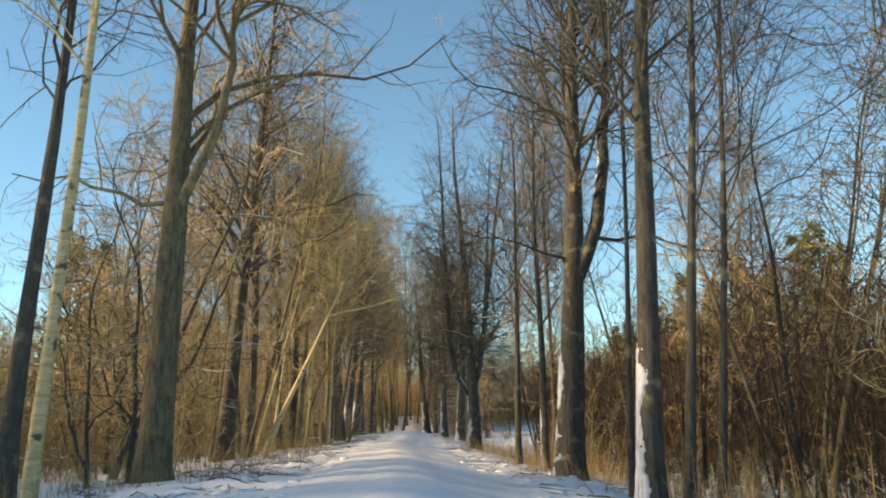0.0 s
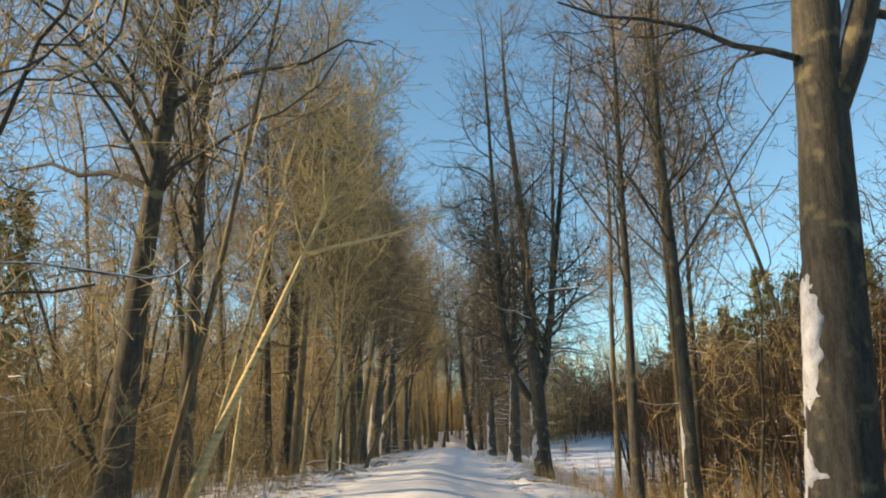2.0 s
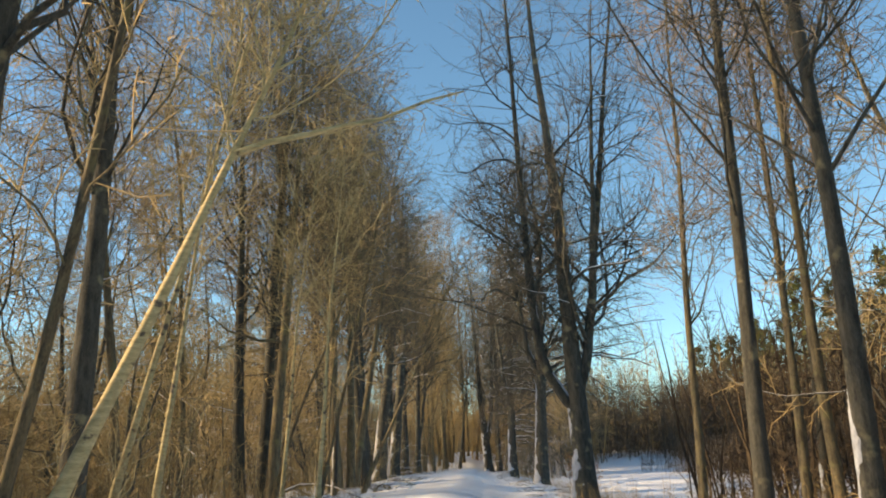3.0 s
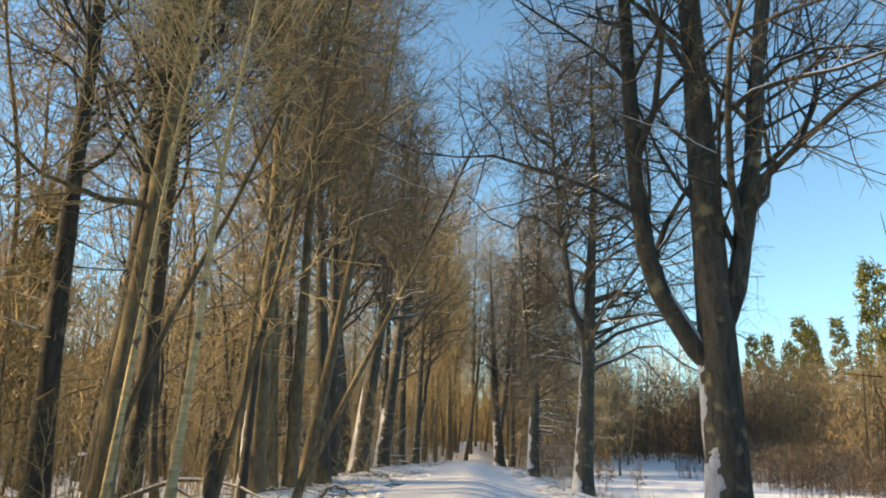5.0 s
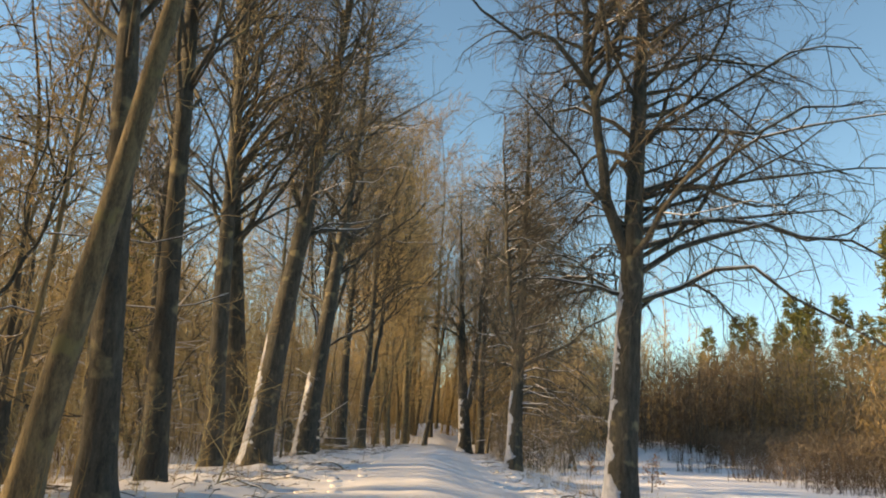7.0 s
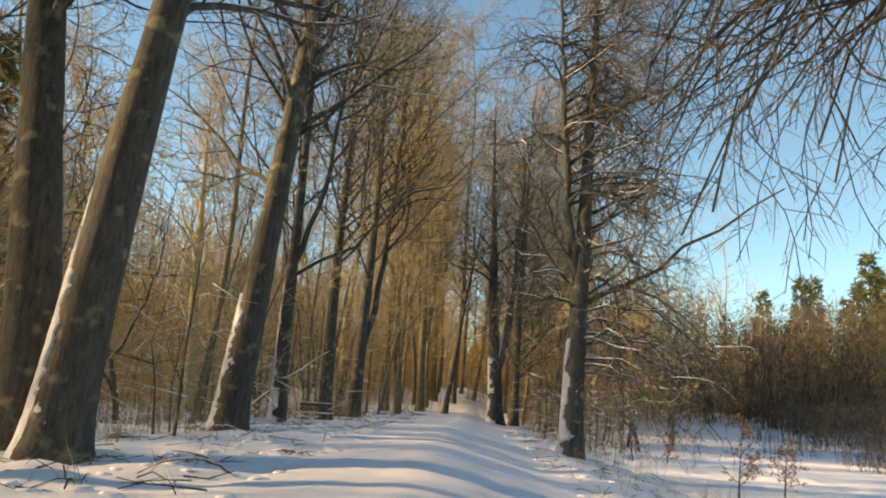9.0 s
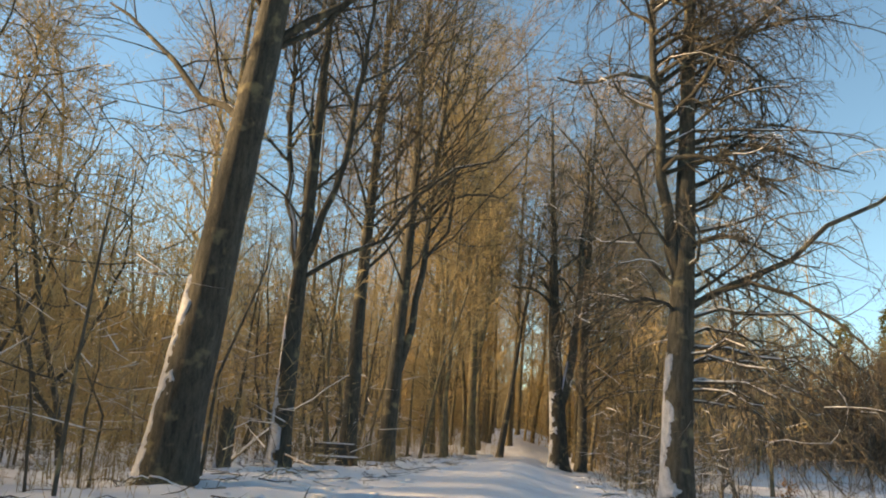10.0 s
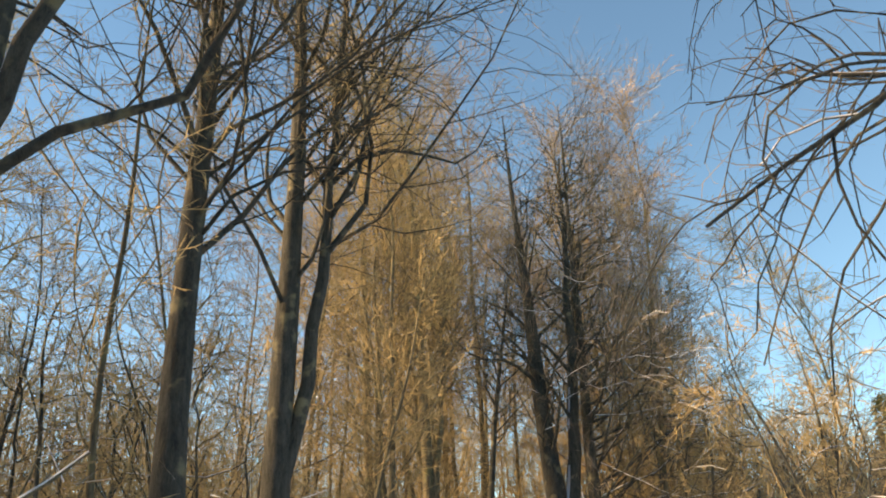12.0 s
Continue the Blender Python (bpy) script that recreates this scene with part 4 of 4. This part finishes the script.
# ---------------------------------------------------------------- small things along the lane
def leaf_sapling(seed, height):
    rng = np.random.default_rng(seed)
    top = new("beech_sapling")
    P0 = trunk_line(rng, height, (0.05, 0), bow=0.2)
    R0 = trunk_radius(len(P0), 0.05, height, 0.1)
    A, B = sprout(rng, P0[None], R0[None], 16, 0.15, 1.0, 55, (height * 0.4, height * 0.15), (0.012, 0.006), 0.1, 0.15, 4, 0.3)
    C, D = sprout(rng, A, B, 6, 0.1, 1.0, 45, (0.3, 0.2), (0.006, 0.004), 0.05, 0.2, 2, 0.5)
    v, f = join([tubes(P0[None], R0[None], 6), tubes(A, B, 3), cones(C, D)])
    part_of("stem", v, f, M_BARK, top)
    n = 420
    who = rng.integers(len(C), size=n)
    t = rng.random((n, 1))
    at = C[who, 0] * (1 - t) + C[who, 1] * t
    d, e = unit(rng.normal(size=(n, 3))), unit(rng.normal(size=(n, 3)))
    e = np.cross(d, e)
    L, W = 0.045, 0.024
    V = np.stack([at, at + d * L + e * W, at + d * 2 * L, at + d * L - e * W], 1)
    part_of("leaves", V.reshape(-1, 3), np.arange(n * 4).reshape(n, 4), M_LEAF, top, "withered orange leaves")
    return tagged(top, "small beech with withered orange leaves in snow", "beech sapling", "beech saplings")


set_down(leaf_sapling(310, 1.9), 4.6, 76.5)
set_down(leaf_sapling(311, 1.5), 6.6, 79.5)
set_down(leaf_sapling(312, 1.3), 5.0, 90.0)


def stump(seed, height, diam, lean=0.0, label="dark broken-off tree stump standing in snow"):
    rng = np.random.default_rng(seed)
    top = new("tree_stump")
    n, sides = 14, 12
    t = np.linspace(0, 1, n)
    P = np.stack([lean * t * height, 0 * t, t * height - 0.2 * (t == 0)], 1)
    R = diam / 2 * (1.25 - 0.3 * t) * (1 + 0.05 * rng.normal(size=n))
    v, f = tubes(P[None], R[None], sides)
    w = v.reshape(n, sides, 3)
    w[-1, :, 2] += rng.uniform(-0.16, 0.12, sides)
    w[-1, :, :2] = P[-1, :2] + (w[-1, :, :2] - P[-1, :2]) * 0.9
    cap = np.concatenate([w.reshape(-1, 3), [P[-1] + (0, 0, -0.08)]])
    last = np.arange(sides) + (n - 1) * sides
    tri = np.stack([last, np.roll(last, -1), np.full(sides, n * sides)], 1)
    part_of("trunk", cap, [f, tri], M_BARK, top)
    part_of("snow", *plaster(rng, P, R, (-1, -0.1), 0.05, height * 0.8, 0.7), M_SNOW_SHADED, top)
    return tagged(top, label, "stump", "broken stumps")


set_down(stump(320, 1.25, 0.21), -4.55, 43.4)
set_down(stump(321, 1.3, 0.27), -6.95, 53.2)
set_down(stump(322, 1.45, 0.32), -9.9, 79.7)
set_down(stump(323, 2.7, 0.15, 0.04, "tall broken dead trunk standing in snow"), -4.2, 44.0)


def fallen_branch(seed, length, radius, arch, label="snow-covered fallen branch on the verge"):
    rng = np.random.default_rng(seed)
    top = new("fallen_branch")
    t = np.linspace(0, 1, 12)
    P = np.stack([t * length, 0.15 * length * np.sin(t * 3 + seed), arch * np.sin(t * math.pi) + 0.02], 1) + rng.normal(size=(12, 3)) * 0.02
    R = radius * (1 - 0.7 * t)
    A, B = sprout(rng, P[None], R[None], 7, 0.2, 1.0, 45, (length * 0.35, length * 0.15), (radius * 0.5, radius * 0.3), 0.15, 0.2, 4, 0.3)
    v, f = tubes(P[None], R[None], 7)
    part_of("branch", v, f, M_ALDER, top)
    for k in range(len(A)):
        v, f = tubes(A[k : k + 1], B[k : k + 1], 4)
        part_of("side_branch", v, f, M_ALDER, top)
    v, f = on_top(P[None], R[None], 0.95)
    part_of("snow", v, f, M_SNOW, top)
    return tagged(top, label, "branch", "fallen branches")


for k in range(26):
    y = 12 + k * 3.1 + rnd.uniform(-1, 1)
    u = -rnd.uniform(2.7, 4.6) if k % 4 else rnd.uniform(2.6, 4.5)
    set_down(fallen_branch(330 + k, rnd.uniform(0.6, 1.7), rnd.uniform(0.015, 0.035), rnd.uniform(0.03, 0.16)), float(path_x(y)) + u, y, rnd.uniform(0, 360), 1.0, 0.02)
set_down(fallen_branch(370, 0.8, 0.045, 0.28, "arched snow-covered branch beside the lane"), -3.25, 45.6, 15)
set_down(fallen_branch(371, 3.2, 0.05, 0.5), -6.4, 43.2, 10)
ob = set_down(fallen_branch(372, 3.8, 0.05, 0.1, "long snowy stick leaning on a tree"), -10.4, 81.0, 25)
ob.matrix_basis = ob.matrix_basis @ pose(0, 0, 0.05, 0, -42, 0)


def box(cx, cy, cz, sx, sy, sz, m=None):
    bm = bmesh.new()
    bmesh.ops.create_cube(bm, size=1.0, matrix=(m or Matrix()) @ Matrix.LocRotScale((cx, cy, cz), None, (sx, sy, sz)))
    bmesh.ops.bevel(bm, geom=bm.edges[:], offset=min(sx, sy, sz) * 0.12, segments=1, affect="EDGES")
    return bm


def part(name, bm, mat, parent, label=""):
    me = bpy.data.meshes.new(name)
    bm.to_mesh(me)
    bm.free()
    me.materials.append(mat)
    ob = new(name, me)
    ob.parent = parent
    if label:
        ob["label"] = label
    return ob


bench = new("wooden_bench")
for x in (-0.65, 0.65):
    part("leg", box(x, 0, 0.2, 0.08, 0.4, 0.44), M_WOOD, bench)
    part("back_post", box(x, 0.24, 0.5, 0.08, 0.07, 1.0, pose(0, 0, 0, -8, 0, 0)), M_WOOD, bench)
for k in range(3):
    part("seat_plank", box(0, -0.15 + k * 0.15, 0.445, 1.6, 0.13, 0.045), M_WOOD, bench)
for k in range(2):
    part("back_plank", box(0, 0.16, 0.68 + k * 0.2, 1.6, 0.04, 0.15, pose(0, 0, 0, -8, 0, 0)), M_WOOD, bench)
part("snow", box(0, 0, 0.49, 1.55, 0.40, 0.05), M_SNOW, bench, "snow lying on the seat")
part("back_snow", box(0, 0.155, 0.975, 1.55, 0.06, 0.035, pose(0, 0, 0, -8, 0, 0)), M_SNOW, bench, "snow lying on the backrest")
tagged(bench, "weathered wooden bench under snow among the trees", "bench")
set_down(bench, -8.45, 84.0, 38, 0.78)

for px, py in ((-17.0, 58.0), (-14.5, 56.0)):
    post = new("marker_post")
    part("post", box(0, 0, 0.45, 0.16, 0.16, 0.95), M_WOOD, post)
    part("cap", box(0, 0, 0.97, 0.20, 0.20, 0.10), M_SNOW, post, "cap of snow")
    tagged(post, "short grey marker post capped with snow", "post", "marker posts")
    set_down(post, px, py)


def verge_weeds(seed, y0, y1, count, u0, u1):
    """Dry stalks sticking out of the snow."""
    rng = np.random.default_rng(seed)
    y = rng.uniform(y0, y1, count)
    x = path_x(y) + rng.uniform(u0, u1, count)
    patch = wave(x, y, 77, 2.0) > -0.1
    x, y = x[patch], y[patch]
    n = len(x)
    P0 = np.stack([x, y, ground_z(x, y) - 0.05], 1)
    h = rng.uniform(0.15, 0.7, n) ** 1.2
    P1 = P0 + np.stack([rng.normal(size=n) * 0.2 * h, rng.normal(size=n) * 0.2 * h, h + 0.05], 1)
    P = np.stack([P0, (P0 + P1) / 2 + rng.normal(size=(n, 3)) * 0.02, P1], 1)
    R = np.full((n, 3), 0.0045) * np.array([1, 0.8, 0.4])
    A, B = sprout(rng, P, R, 3, 0.3, 1.0, 40, (0.2, 0.1), (0.004, 0.003), 0.1, 0.2, 2, 0.5)
    v, f = join([tubes(P, R, 3), cones(A, np.maximum(B, 0.0025))])
    ob = new("verge_weeds", mesh_of("verge_weeds", v, f, M_BRUSH))
    tagged(ob, "dry brown stalks sticking out of the snow", "weeds", kind="stuff")


verge_weeds(400, 8, 34, 1500, -6.5, -2.9)
verge_weeds(404, 34, 50, 350, -6.5, -3.2)
verge_weeds(401, 50, 110, 420, -6.5, -3.4)
verge_weeds(402, 6, 50, 2400, 3.2, 8)
verge_weeds(403, 50, 110, 900, 3.2, 7)


def snow_lumps(seed, count):
    """Small clods of snow along the verges."""
    rng = np.random.default_rng(seed)
    y = rng.uniform(4, 100, count)
    u = rng.uniform(1.7, 4.2, count) * np.where(rng.random(count) < 0.7, -1, 1)
    x = path_x(y) + u
    c = np.stack([x, y, ground_z(x, y)], 1)
    s = rng.uniform(0.03, 0.13, count)[:, None, None] ** 1.15 * np.array([1.5, 1.2, 0.45])
    bm = bmesh.new()
    bmesh.ops.create_icosphere(bm, subdivisions=2, radius=1.0)
    base = np.array([v.co[:] for v in bm.verts])
    tri = np.array([[v.index for v in f.verts] for f in bm.faces])
    bm.free()
    V = c[:, None] + base[None] * s * (1 + 0.18 * rng.normal(size=(count, len(base), 1)))
    F = (np.arange(count)[:, None, None] * len(base) + tri[None]).reshape(-1, 3)
    ob = new("snow_lumps", mesh_of("snow_lumps", V.reshape(-1, 3), F, M_SNOW))
    tagged(ob, "small clods of snow on the verges", "snow", kind="stuff")


snow_lumps(410, 850)


def twig_litter(seed, y0, y1, count, u0, u1):
    """Broken twigs lying on the snow of the verge."""
    rng = np.random.default_rng(seed)
    y = rng.uniform(y0, y1, count)
    x = path_x(y) + rng.uniform(u0, u1, count)
    turn, size = rng.random(count) * 6.283, rng.uniform(0.15, 0.8, count)
    P = []
    for share in (-0.5, 0.0, 0.5):
        px, py = x + np.cos(turn) * size * share, y + np.sin(turn) * size * share
        P.append(np.stack([px, py, ground_z(px, py) + 0.012 + rng.random(count) ** 3 * 0.12], 1))
    P = np.stack(P, 1)
    R = rng.uniform(0.004, 0.011, count)[:, None] * np.array([1, 0.8, 0.4])
    A, B = sprout(rng, P, R, 2, 0.2, 0.9, 45, (0.22, 0.12), (0.005, 0.004), 0.1, 0.2, 2, 0.5)
    v, f = join([tubes(P, R, 4), cones(A, np.maximum(B, 0.003))])
    tagged(new("twig_litter", mesh_of("twig_litter", v, f, M_BARK)), "broken dark twigs lying on the snowy verge", "twigs", kind="stuff")


twig_litter(420, 6, 60, 700, -6.0, -2.2)
twig_litter(421, 60, 104, 420, -6.5, -2.4)
twig_litter(422, 8, 100, 500, 2.2, 6.0)
